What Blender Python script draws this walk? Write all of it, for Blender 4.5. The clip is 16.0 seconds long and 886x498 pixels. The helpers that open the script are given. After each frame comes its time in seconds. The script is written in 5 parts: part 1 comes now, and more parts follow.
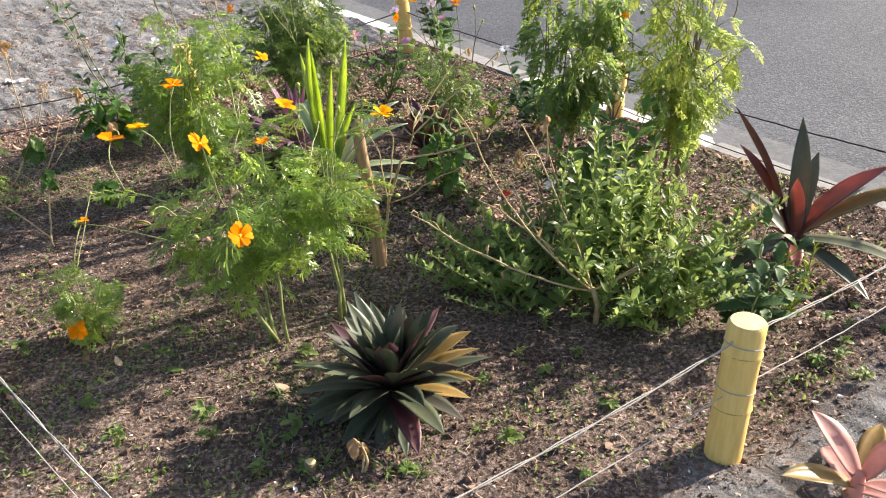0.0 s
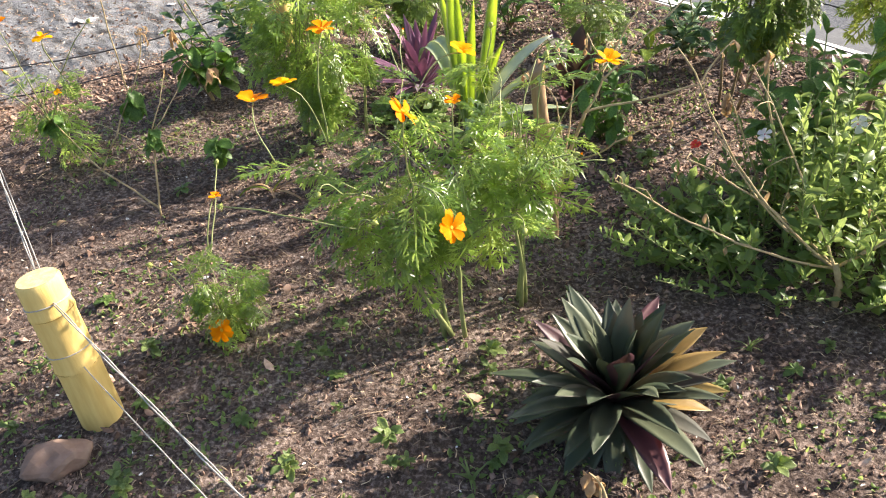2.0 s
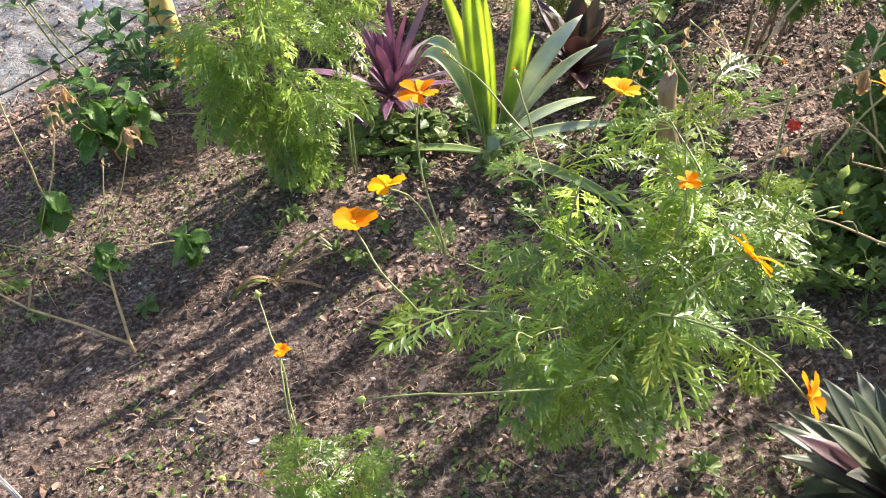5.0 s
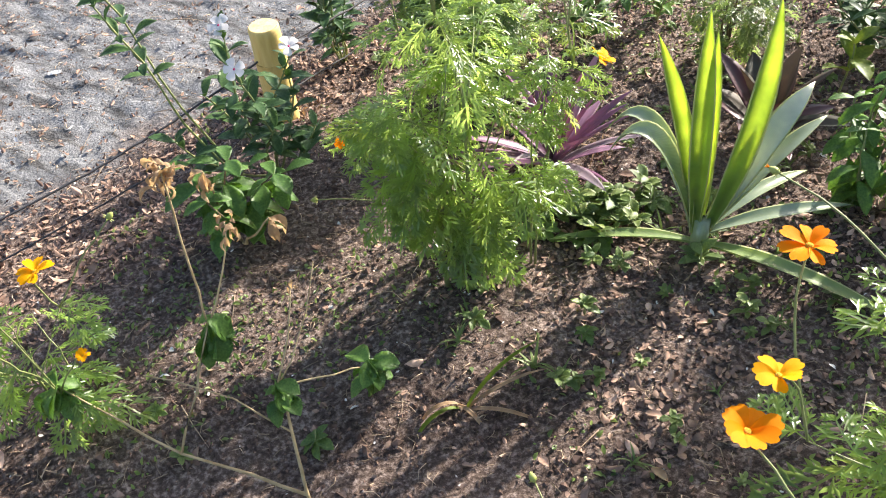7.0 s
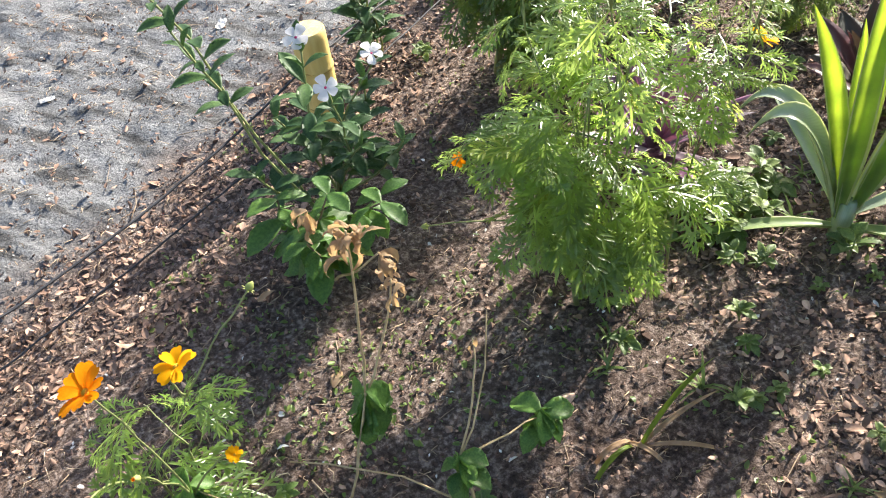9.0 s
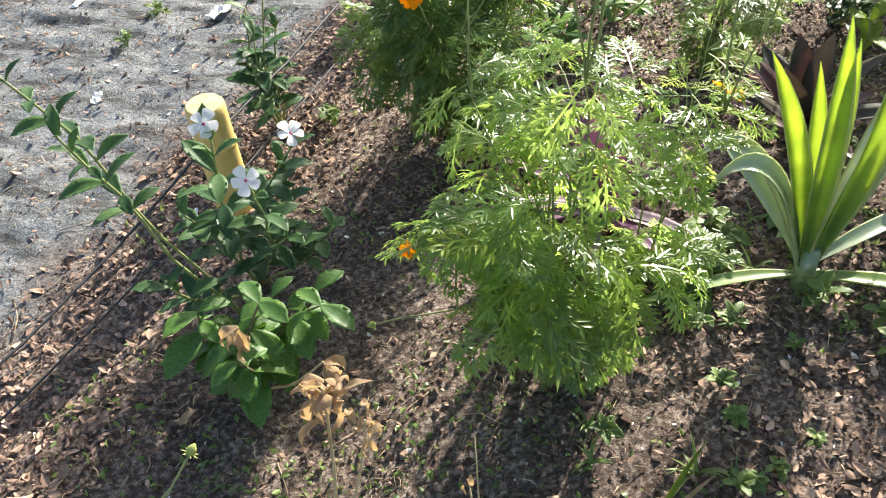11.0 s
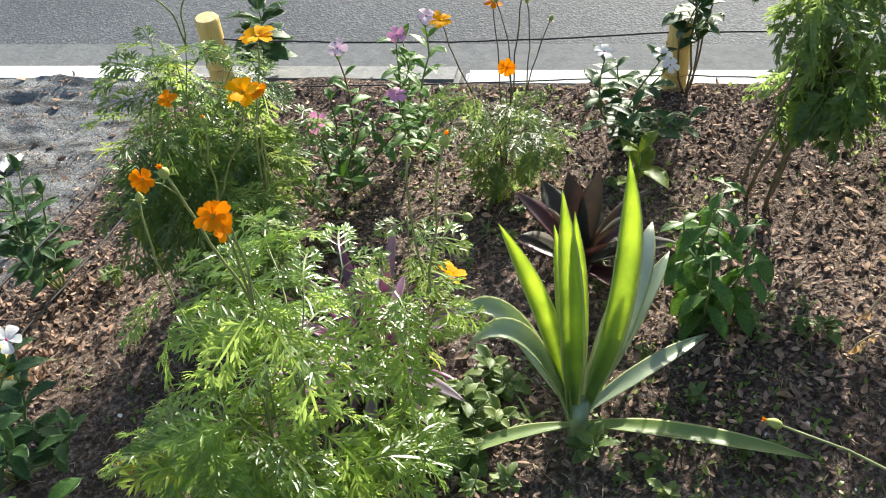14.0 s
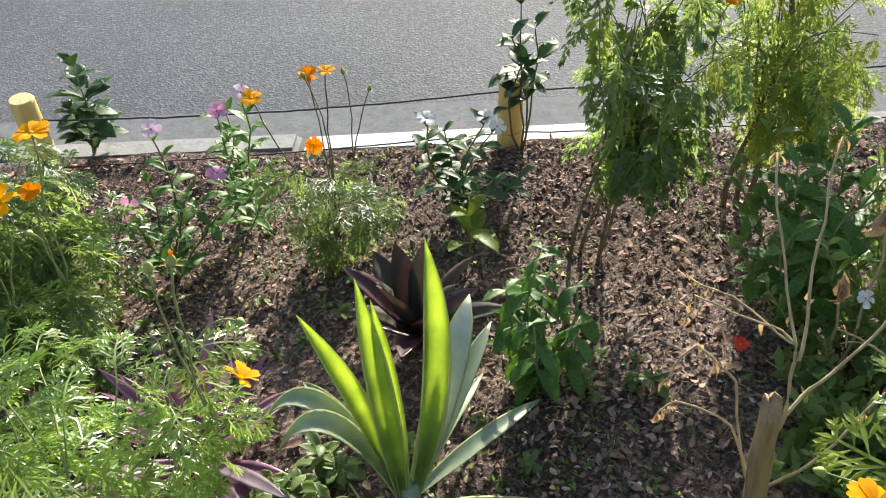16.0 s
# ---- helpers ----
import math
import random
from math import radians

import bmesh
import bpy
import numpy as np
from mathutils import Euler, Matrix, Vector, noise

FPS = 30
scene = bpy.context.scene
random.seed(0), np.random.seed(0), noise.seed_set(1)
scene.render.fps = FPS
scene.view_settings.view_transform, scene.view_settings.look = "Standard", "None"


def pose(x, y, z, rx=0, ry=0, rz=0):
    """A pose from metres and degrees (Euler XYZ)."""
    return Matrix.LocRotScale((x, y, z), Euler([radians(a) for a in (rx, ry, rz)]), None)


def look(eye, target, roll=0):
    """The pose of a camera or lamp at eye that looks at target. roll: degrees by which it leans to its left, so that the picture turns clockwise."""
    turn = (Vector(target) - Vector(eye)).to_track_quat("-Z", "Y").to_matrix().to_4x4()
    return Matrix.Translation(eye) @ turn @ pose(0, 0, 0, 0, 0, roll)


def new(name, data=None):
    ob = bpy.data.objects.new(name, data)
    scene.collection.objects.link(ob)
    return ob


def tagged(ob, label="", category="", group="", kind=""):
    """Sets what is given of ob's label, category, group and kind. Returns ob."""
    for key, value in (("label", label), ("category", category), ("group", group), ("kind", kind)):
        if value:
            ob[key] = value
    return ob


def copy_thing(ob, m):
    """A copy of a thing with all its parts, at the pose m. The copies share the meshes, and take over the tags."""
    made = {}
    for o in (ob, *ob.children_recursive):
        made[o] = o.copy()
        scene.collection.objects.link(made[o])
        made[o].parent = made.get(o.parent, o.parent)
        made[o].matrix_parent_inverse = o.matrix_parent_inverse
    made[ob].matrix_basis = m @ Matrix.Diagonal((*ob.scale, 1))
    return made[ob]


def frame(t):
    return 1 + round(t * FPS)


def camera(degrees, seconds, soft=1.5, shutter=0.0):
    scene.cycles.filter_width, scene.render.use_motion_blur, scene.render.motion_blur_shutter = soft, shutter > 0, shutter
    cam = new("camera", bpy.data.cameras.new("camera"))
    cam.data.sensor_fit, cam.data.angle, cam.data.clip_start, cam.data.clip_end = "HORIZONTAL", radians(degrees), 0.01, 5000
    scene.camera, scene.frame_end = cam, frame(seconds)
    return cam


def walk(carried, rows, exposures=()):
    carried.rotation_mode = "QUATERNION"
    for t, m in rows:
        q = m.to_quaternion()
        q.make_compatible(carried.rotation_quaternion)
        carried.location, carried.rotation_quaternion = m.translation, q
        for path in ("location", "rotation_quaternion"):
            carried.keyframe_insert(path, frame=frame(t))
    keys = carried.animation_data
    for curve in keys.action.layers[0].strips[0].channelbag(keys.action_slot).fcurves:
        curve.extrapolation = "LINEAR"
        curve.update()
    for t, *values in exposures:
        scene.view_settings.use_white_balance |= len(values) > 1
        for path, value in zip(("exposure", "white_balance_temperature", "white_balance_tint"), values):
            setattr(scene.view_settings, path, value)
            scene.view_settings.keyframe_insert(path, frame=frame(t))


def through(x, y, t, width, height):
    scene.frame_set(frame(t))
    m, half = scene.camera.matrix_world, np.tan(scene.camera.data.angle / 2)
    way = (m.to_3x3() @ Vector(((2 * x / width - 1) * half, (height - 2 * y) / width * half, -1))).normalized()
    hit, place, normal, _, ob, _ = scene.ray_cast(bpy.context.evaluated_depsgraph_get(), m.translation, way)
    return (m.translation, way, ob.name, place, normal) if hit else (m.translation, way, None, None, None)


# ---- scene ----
cam = camera(54.5, 16.0, soft=1.1)
PATH = [
    (0, (0.29, -0.001, 1.353), (0.145, 1.714, 0.334), -2.4),
    (0.5, (0.203, 0.051, 1.311), (0.011, 1.724, 0.233), -3.9),
    (1, (0.102, 0.208, 1.266), (-0.142, 1.84, 0.136), -5.2),
    (1.5, (0.012, 0.298, 1.263), (-0.24, 1.912, 0.108), -5.1),
    (2, (-0.114, 0.373, 1.267), (-0.338, 1.983, 0.102), -5.4),
    (2.5, (-0.218, 0.443, 1.276), (-0.344, 2.068, 0.116), -6.3),
    (3, (-0.275, 0.554, 1.251), (-0.294, 2.149, 0.044), -6.7),
    (3.2, (-0.302, 0.635, 1.235), (-0.29, 2.209, 0.001), -6.9),
    (5.3, (-0.725, 1.077, 1.264), (-0.52, 2.545, -0.078), -7.8),
    (5.5, (-0.738, 1.128, 1.256), (-0.538, 2.597, -0.087), -8.0),
    (6, (-0.8, 1.281, 1.223), (-0.588, 2.761, -0.106), -8.2),
    (6.5, (-0.871, 1.39, 1.249), (-0.673, 2.856, -0.098), -8.4),
    (7, (-1.029, 1.481, 1.259), (-0.798, 2.943, -0.086), -7.5),
    (7.5, (-1.131, 1.538, 1.27), (-0.884, 2.989, -0.084), -7.4),
    (8, (-1.148, 1.635, 1.265), (-0.909, 3.073, -0.105), -8.2),
    (8.5, (-1.231, 1.697, 1.237), (-0.965, 3.109, -0.155), -9.9),
    (8.7, (-1.271, 1.732, 1.239), (-0.976, 3.122, -0.168), -10.1),
    (10.8, (-1.372, 2.01, 1.177), (-0.755, 3.297, -0.225), -7.7),
    (11, (-1.324, 2.009, 1.195), (-0.705, 3.309, -0.194), -7.7),
    (11.5, (-1.236, 2.03, 1.211), (-0.562, 3.347, -0.135), -6.2),
    (12, (-1.171, 2.03, 1.246), (-0.455, 3.352, -0.074), -6.1),
    (12.5, (-1.129, 2.008, 1.259), (-0.409, 3.338, -0.051), -6.6),
    (13, (-1.091, 2.0, 1.259), (-0.332, 3.323, -0.035), -6.7),
    (13.5, (-1.066, 2.0, 1.254), (-0.251, 3.295, -0.035), -6.5),
    (14, (-1.021, 1.982, 1.261), (-0.154, 3.251, -0.019), -6.3),
    (14.5, (-0.989, 1.964, 1.269), (-0.071, 3.213, 0.005), -6.0),
    (15, (-0.944, 1.949, 1.266), (0.026, 3.173, 0.017), -5.8),
    (15.5, (-0.905, 1.942, 1.272), (0.104, 3.144, 0.032), -5.7),
    (16, (-0.864, 1.937, 1.273), (0.223, 3.093, 0.054), -4.9),
]
walk(cam, [(t, look(eye, target, roll)) for t, eye, target, roll in PATH], [(0.0, 1.22, 6850, 14), (3.0, 1.54, 6750, 14), (8.5, 1.44, 6400, 11), (11.0, 1.36, 6450, 6), (12.5, 1.12, 6400, 4), (14.5, 1.06, 6400, 6), (16.0, 1.04, 6450, 8)])

# ---- light ----
SUN_EL, SUN_AZ = radians(25), math.atan2(0.85, 0.50)
SUN_DIR = Vector((math.sin(SUN_AZ) * math.cos(SUN_EL), math.cos(SUN_AZ) * math.cos(SUN_EL), math.sin(SUN_EL)))
world = bpy.data.worlds.new("sky")
scene.world = world
world.use_nodes = True
wn = world.node_tree.nodes
sky = wn.new("ShaderNodeTexSky")
sky.sky_type, sky.sun_disc = "NISHITA", False
sky.sun_elevation, sky.sun_rotation = SUN_EL, SUN_AZ
sky.air_density, sky.dust_density = 1.0, 2.0
wn["Background"].inputs["Strength"].default_value = 0.105
world.node_tree.links.new(sky.outputs[0], wn["Background"].inputs[0])
sun = new("sun", bpy.data.lights.new("sun", "SUN"))
sun.data.energy, sun.data.angle, sun.data.color = 5.0, radians(0.9), (1.0, 0.93, 0.82)
sun.matrix_world = look(SUN_DIR * 30, (0, 0, 0))


# ---- materials ----
class Nodes:
    """Short hand for building a node material."""

    def __init__(self, name):
        self.mat = bpy.data.materials.new(name)
        self.mat.use_nodes = True
        self.tree = self.mat.node_tree
        self.bsdf = self.tree.nodes["Principled BSDF"]
        self.out = self.tree.nodes["Material Output"]
        self.coord = self.add("ShaderNodeTexCoord").outputs["Object"]

    def add(self, kind, **values):
        n = self.tree.nodes.new(kind)
        for key, value in values.items():
            n.inputs[key.replace("_", " ")].default_value = value
        return n

    def link(self, a, b):
        self.tree.links.new(a, b)

    def noise(self, scale, detail=4.0, rough=0.55, vector=None):
        n = self.add("ShaderNodeTexNoise", Scale=scale, Detail=detail, Roughness=rough)
        self.link(vector or self.coord, n.inputs["Vector"])
        return n.outputs["Fac"]

    def ramp(self, fac, stops):
        n = self.add("ShaderNodeValToRGB")
        while len(n.color_ramp.elements) < len(stops):
            n.color_ramp.elements.new(0.5)
        for e, (at, colour) in zip(n.color_ramp.elements, stops):
            e.position, e.color = at, (*colour, 1)
        self.link(fac, n.inputs["Fac"])
        return n.outputs["Color"]

    def mix(self, fac, a, b, blend="MIX"):
        n = self.tree.nodes.new("ShaderNodeMix")
        n.data_type, n.blend_type = "RGBA", blend
        for socket, value in ((n.inputs[0], fac), (n.inputs[6], a), (n.inputs[7], b)):
            if isinstance(value, (int, float)):
                socket.default_value = value
            elif isinstance(value, tuple):
                socket.default_value = (*value, 1)
            else:
                self.link(value, socket)
        return n.outputs[2]

    def bump(self, height, strength, distance, chain=None):
        n = self.add("ShaderNodeBump", Strength=strength, Distance=distance)
        self.link(height, n.inputs["Height"])
        if chain:
            self.link(chain, n.inputs["Normal"])
        self.link(n.outputs[0], self.bsdf.inputs["Normal"])
        return n.outputs[0]

    def surface(self, colour, rough=0.8, spec=0.3):
        if isinstance(colour, tuple):
            self.bsdf.inputs["Base Color"].default_value = (*colour, 1)
        else:
            self.link(colour, self.bsdf.inputs["Base Color"])
        self.bsdf.inputs["Roughness"].default_value = rough
        self.bsdf.inputs["Specular IOR Level"].default_value = spec
        return self.mat


def leaf_material(name, dark, light, through, amount=0.4, rough=0.42, spec=0.5, scale=9.0, island=True, streak=0.0, low=0.62, high=1.18):
    """A leaf: a glossy skin over green that lets some light through."""
    n = Nodes(name)
    if island:
        rnd = n.add("ShaderNodeNewGeometry").outputs["Random Per Island"]
    else:
        rnd = n.add("ShaderNodeObjectInfo").outputs["Random"]
    base = n.ramp(rnd, [(0.0, dark), (1.0, light)])
    spots = n.ramp(n.noise(scale), [(0.3, (low, low + 0.04, low)), (0.7, (high, high * 0.95, high * 0.86))])
    colour = n.mix(0.8, base, spots, "MULTIPLY")
    if streak:
        w = n.add("ShaderNodeTexWave", Scale=streak, Distortion=1.0, Detail=2.0)
        w.bands_direction = "Y"
        n.link(n.coord, w.inputs["Vector"])
        colour = n.mix(0.25, colour, n.ramp(w.outputs["Fac"], [(0.0, (0.6, 0.62, 0.6)), (1.0, (1.15, 1.15, 1.1))]), "MULTIPLY")
    n.surface(colour, rough, spec)
    n.bump(n.noise(60.0, 2.0), 0.15, 0.002)
    t = n.add("ShaderNodeBsdfTranslucent")
    n.link(n.mix(0.8, spots, through, "MULTIPLY"), t.inputs["Color"])
    m = n.add("ShaderNodeMixShader", Fac=amount)
    n.link(n.bsdf.outputs[0], m.inputs[1])
    n.link(t.outputs[0], m.inputs[2])
    n.link(m.outputs[0], n.out.inputs["Surface"])
    return n.mat


def soil_material():
    n = Nodes("garden_soil")
    fine, mid, broad = n.noise(90.0, 6.0, 0.7), n.noise(14.0, 5.0, 0.6), n.noise(2.2, 3.0)
    earth = n.ramp(fine, [(0.32, (0.046, 0.034, 0.028)), (0.50, (0.150, 0.113, 0.095)), (0.66, (0.44, 0.365, 0.32))])
    earth = n.mix(0.7, earth, n.ramp(mid, [(0.3, (0.48, 0.45, 0.45)), (0.7, (1.35, 1.3, 1.25))]), "MULTIPLY")
    earth = n.mix(0.8, earth, n.ramp(broad, [(0.35, (0.55, 0.51, 0.50)), (0.65, (1.25, 1.25, 1.25))]), "MULTIPLY")
    grit = n.ramp(n.noise(160.0, 4.0, 0.7), [(0.3, (0.14, 0.145, 0.15)), (0.7, (0.39, 0.394, 0.398))])
    turn = n.add("ShaderNodeMapping")
    turn.inputs["Rotation"].default_value = (0, 0, math.atan2(0.742, 0.670))
    n.link(n.coord, turn.inputs["Vector"])
    stretch = n.add("ShaderNodeMapping")
    stretch.inputs["Scale"].default_value = (4.5, 19.0, 1.0)
    n.link(turn.outputs[0], stretch.inputs["Vector"])
    drift = n.noise(1.0, 6.0, 0.62, stretch.outputs[0])
    grit = n.mix(0.85, grit, n.ramp(drift, [(0.38, (0.30, 0.28, 0.26)), (0.48, (0.88, 0.87, 0.86)), (0.66, (1.25, 1.24, 1.23))]), "MULTIPLY")
    grit = n.mix(0.7, grit, n.ramp(mid, [(0.3, (0.45, 0.45, 0.47)), (0.7, (1.22, 1.22, 1.2))]), "MULTIPLY")
    a = n.add("ShaderNodeAttribute")
    a.attribute_name = "sand"
    n.surface(n.mix(a.outputs["Fac"], earth, grit), 0.95, 0.15)
    first = n.bump(mid, 0.5, 0.012)
    n.bump(fine, 1.0, 0.010, first)
    return n.mat


def asphalt_material():
    n = Nodes("asphalt")
    v = n.add("ShaderNodeTexVoronoi", Scale=110.0)
    n.link(n.coord, v.inputs["Vector"])
    stone = n.ramp(v.outputs["Color"], [(0.0, (0.062, 0.069, 0.081)), (0.55, (0.084, 0.092, 0.106)), (0.9, (0.14, 0.148, 0.163))])
    wear = n.ramp(n.noise(0.9, 5.0), [(0.35, (0.82, 0.82, 0.84)), (0.65, (1.15, 1.15, 1.13))])
    n.surface(n.mix(0.9, stone, wear, "MULTIPLY"), 0.80, 0.24)
    n.bump(v.outputs["Distance"], 0.5, 0.004)
    return n.mat


def concrete_material(name, dark, light, chip=None):
    n = Nodes(name)
    colour = n.ramp(n.noise(25.0, 6.0, 0.7), [(0.3, dark), (0.7, light)])
    if chip:
        colour = n.mix(n.ramp(n.noise(9.0, 6.0, 0.7), [(0.60, (0, 0, 0)), (0.66, (1, 1, 1))]), colour, chip)
    n.surface(colour, 0.9, 0.2)
    n.bump(n.noise(70.0, 5.0), 0.5, 0.004)
    return n.mat


def paint_wood_material(name, main, worn, bare):
    n = Nodes(name)
    st = n.add("ShaderNodeMapping")
    st.inputs["Scale"].default_value = (1.0, 1.0, 0.12)
    n.link(n.coord, st.inputs["Vector"])
    grain = n.noise(70.0, 5.0, 0.65, st.outputs[0])
    colour = n.ramp(grain, [(0.3, worn), (0.6, main)])
    colour = n.mix(n.ramp(n.noise(11.0, 6.0, 0.7), [(0.62, (0, 0, 0)), (0.70, (1, 1, 1))]), colour, bare)
    n.surface(colour, 0.6, 0.35)
    n.bump(grain, 0.4, 0.003)
    return n.mat


def plain_material(name, a, b, rough=0.7, spec=0.3, scale=40.0, bump=0.3, island=False, through=None):
    n = Nodes(name)
    fac = n.noise(scale)
    colour = n.ramp(fac, [(0.3, a), (0.7, b)])
    if island:
        rnd = n.add("ShaderNodeNewGeometry").outputs["Random Per Island"]
        colour = n.mix(0.75, colour, n.ramp(rnd, [(0.0, (0.35, 0.30, 0.28)), (0.5, (0.90, 0.80, 0.74)), (0.80, (1.35, 1.18, 1.04)), (1.0, (2.2, 2.05, 1.9))]), "MULTIPLY")
    n.surface(colour, rough, spec)
    n.bump(fac, bump, 0.002)
    if through:
        t = n.add("ShaderNodeBsdfTranslucent", Color=(*through, 1))
        m = n.add("ShaderNodeMixShader", Fac=0.35)
        n.link(n.bsdf.outputs[0], m.inputs[1])
        n.link(t.outputs[0], m.inputs[2])
        n.link(m.outputs[0], n.out.inputs["Surface"])
    return n.mat


M_SOIL, M_ROAD = soil_material(), asphalt_material()
M_KERB = concrete_material("kerb_concrete", (0.24, 0.237, 0.232), (0.38, 0.375, 0.365))
M_GUTTER = concrete_material("gutter_concrete", (0.115, 0.122, 0.132), (0.19, 0.195, 0.20))
M_KERBW = concrete_material("kerb_whitewash", (0.66, 0.66, 0.65), (0.80, 0.80, 0.79), (0.36, 0.35, 0.34))
M_POST = paint_wood_material("yellow_painted_wood", (0.78, 0.58, 0.21), (0.68, 0.46, 0.14), (0.60, 0.46, 0.24))
M_POSTTOP = paint_wood_material("yellow_end_grain", (0.80, 0.66, 0.34), (0.66, 0.48, 0.20), (0.55, 0.40, 0.2))
M_KNOT = paint_wood_material("dull_yellow_wood", (0.50, 0.32, 0.08), (0.36, 0.22, 0.05), (0.3, 0.2, 0.1))
M_STAKE = paint_wood_material("grey_brown_stick", (0.44, 0.29, 0.165), (0.22, 0.13, 0.07), (0.46, 0.34, 0.22))
M_CRACK = plain_material("dark_crack", (0.05, 0.03, 0.015), (0.08, 0.05, 0.02))
M_TWINE = plain_material("pale_twine", (0.30, 0.285, 0.26), (0.52, 0.50, 0.46), 0.85, 0.2, 300.0)
M_WIRE = plain_material("black_wire", (0.03, 0.03, 0.035), (0.06, 0.06, 0.065), 0.55, 0.4)
M_COSMOS = leaf_material("cosmos_leaf", (0.042, 0.102, 0.020), (0.165, 0.262, 0.042), (0.60, 0.90, 0.035), 0.41, 0.29, 0.8, 11.0, low=0.45, high=1.4)
M_COSMOS_DARK = leaf_material("dark_cosmos_leaf", (0.028, 0.072, 0.016), (0.075, 0.145, 0.028), (0.48, 0.76, 0.03), 0.30, 0.36, 0.5, 11.0, low=0.45, high=1.4)
M_BUSH = leaf_material("bush_leaf", (0.034, 0.078, 0.022), (0.09, 0.16, 0.036), (0.46, 0.72, 0.05), 0.38, 0.38, 0.6, 13.0, low=0.5, high=1.3)
M_YELLOWLEAF = leaf_material("yellowing_leaf", (0.09, 0.165, 0.02), (0.20, 0.27, 0.03), (0.66, 0.80, 0.03), 0.42, 0.48, 0.3)
M_AGAVE = leaf_material("agave_leaf", (0.13, 0.22, 0.07), (0.20, 0.31, 0.10), (0.78, 0.98, 0.08), 0.54, 0.30, 0.7, 12.0, False, 130.0)
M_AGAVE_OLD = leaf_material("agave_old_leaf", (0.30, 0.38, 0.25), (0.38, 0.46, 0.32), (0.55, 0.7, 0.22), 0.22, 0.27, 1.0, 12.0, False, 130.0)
# whitish base colour paints the sun's glare onto one outer agave leaf
M_AGAVE_GLARE = leaf_material("agave_glare_leaf", (0.60, 0.64, 0.54), (0.68, 0.71, 0.62), (0.75, 0.82, 0.55), 0.25, 0.27, 0.9, 12.0, False, 130.0)
M_AGAVE_LOW = leaf_material("agave_low_leaf", (0.20, 0.29, 0.10), (0.26, 0.36, 0.14), (0.6, 0.8, 0.12), 0.25, 0.42, 0.5, 12.0, False, 130.0)
M_AGAVE_RIM = leaf_material("agave_rim", (0.5, 0.55, 0.28), (0.6, 0.62, 0.34), (0.9, 0.95, 0.4), 0.4, 0.5, 0.3)
M_RHOEO = leaf_material("rhoeo_upper_skin", (0.055, 0.080, 0.052), (0.125, 0.145, 0.095), (0.30, 0.30, 0.10), 0.14, 0.44, 0.45, 14.0, False, 200.0)
M_RHOEO_RED = leaf_material("rhoeo_under_skin", (0.09, 0.04, 0.055), (0.16, 0.07, 0.08), (0.55, 0.12, 0.12), 0.2, 0.4, 0.5, 14.0, False)
M_RHOEO_WINE = leaf_material("wine_red_leaf", (0.20, 0.07, 0.07), (0.32, 0.12, 0.10), (0.8, 0.2, 0.14), 0.3, 0.32, 0.6, 14.0, False, 200.0)
M_RHOEO_OCHRE = leaf_material("rhoeo_bronzed_skin", (0.24, 0.19, 0.06), (0.36, 0.24, 0.08), (0.6, 0.3, 0.05), 0.25, 0.4, 0.5, 14.0, False, 200.0)
M_RHOEO_DARK = leaf_material("dusky_leaf", (0.06, 0.068, 0.055), (0.13, 0.12, 0.10), (0.40, 0.26, 0.18), 0.25, 0.55, 0.3, 14.0, False, 200.0)
M_PURPLE = leaf_material("purple_leaf", (0.21, 0.10, 0.19), (0.36, 0.20, 0.32), (0.65, 0.25, 0.5), 0.3, 0.4, 0.5, 14.0, False, 200.0)
M_PURPLE_STRIPE = leaf_material("striped_purple_leaf", (0.30, 0.24, 0.30), (0.42, 0.36, 0.42), (0.7, 0.4, 0.6), 0.3, 0.4, 0.5, 14.0, False, 200.0)
M_BROAD = leaf_material("broad_leaf", (0.07, 0.15, 0.038), (0.14, 0.26, 0.06), (0.48, 0.80, 0.07), 0.34, 0.45, 0.4, 16.0, False)
M_VINCA = leaf_material("vinca_leaf", (0.035, 0.085, 0.035), (0.085, 0.16, 0.055), (0.3, 0.55, 0.08), 0.25, 0.48, 0.32, 16.0, False)
M_SHRUB = leaf_material("shrub_leaf", (0.045, 0.10, 0.03), (0.18, 0.27, 0.07), (0.52, 0.76, 0.07), 0.32, 0.42, 0.45)
M_WEED = leaf_material("weed_leaf", (0.10, 0.165, 0.06), (0.27, 0.34, 0.12), (0.5, 0.68, 0.08), 0.34, 0.45, 0.4, 20.0, False)
M_PINKLEAF = leaf_material("pink_leaf", (0.52, 0.27, 0.27), (0.68, 0.40, 0.38), (0.8, 0.45, 0.42), 0.3, 0.45, 0.4, 16.0, False)
M_STEM = plain_material("green_stem", (0.17, 0.20, 0.07), (0.30, 0.33, 0.13), 0.5, 0.4)
M_BUD = plain_material("bud_green", (0.28, 0.32, 0.08), (0.42, 0.45, 0.14), 0.6, 0.3)
M_DRY = plain_material("dry_stem", (0.36, 0.26, 0.13), (0.60, 0.48, 0.28), 0.8, 0.2)
M_DRYLEAF = plain_material("withered_leaf", (0.28, 0.18, 0.10), (0.50, 0.38, 0.25), 0.85, 0.2, 60.0, 0.5, False, (0.7, 0.45, 0.2))
M_WOODSTEM = plain_material("woody_stem", (0.13, 0.10, 0.06), (0.26, 0.21, 0.14), 0.85, 0.2)
M_ORANGE = plain_material("orange_petal", (0.86, 0.24, 0.002), (0.92, 0.34, 0.003), 0.6, 0.08, 90.0, 0.2, False, (0.95, 0.28, 0.002))
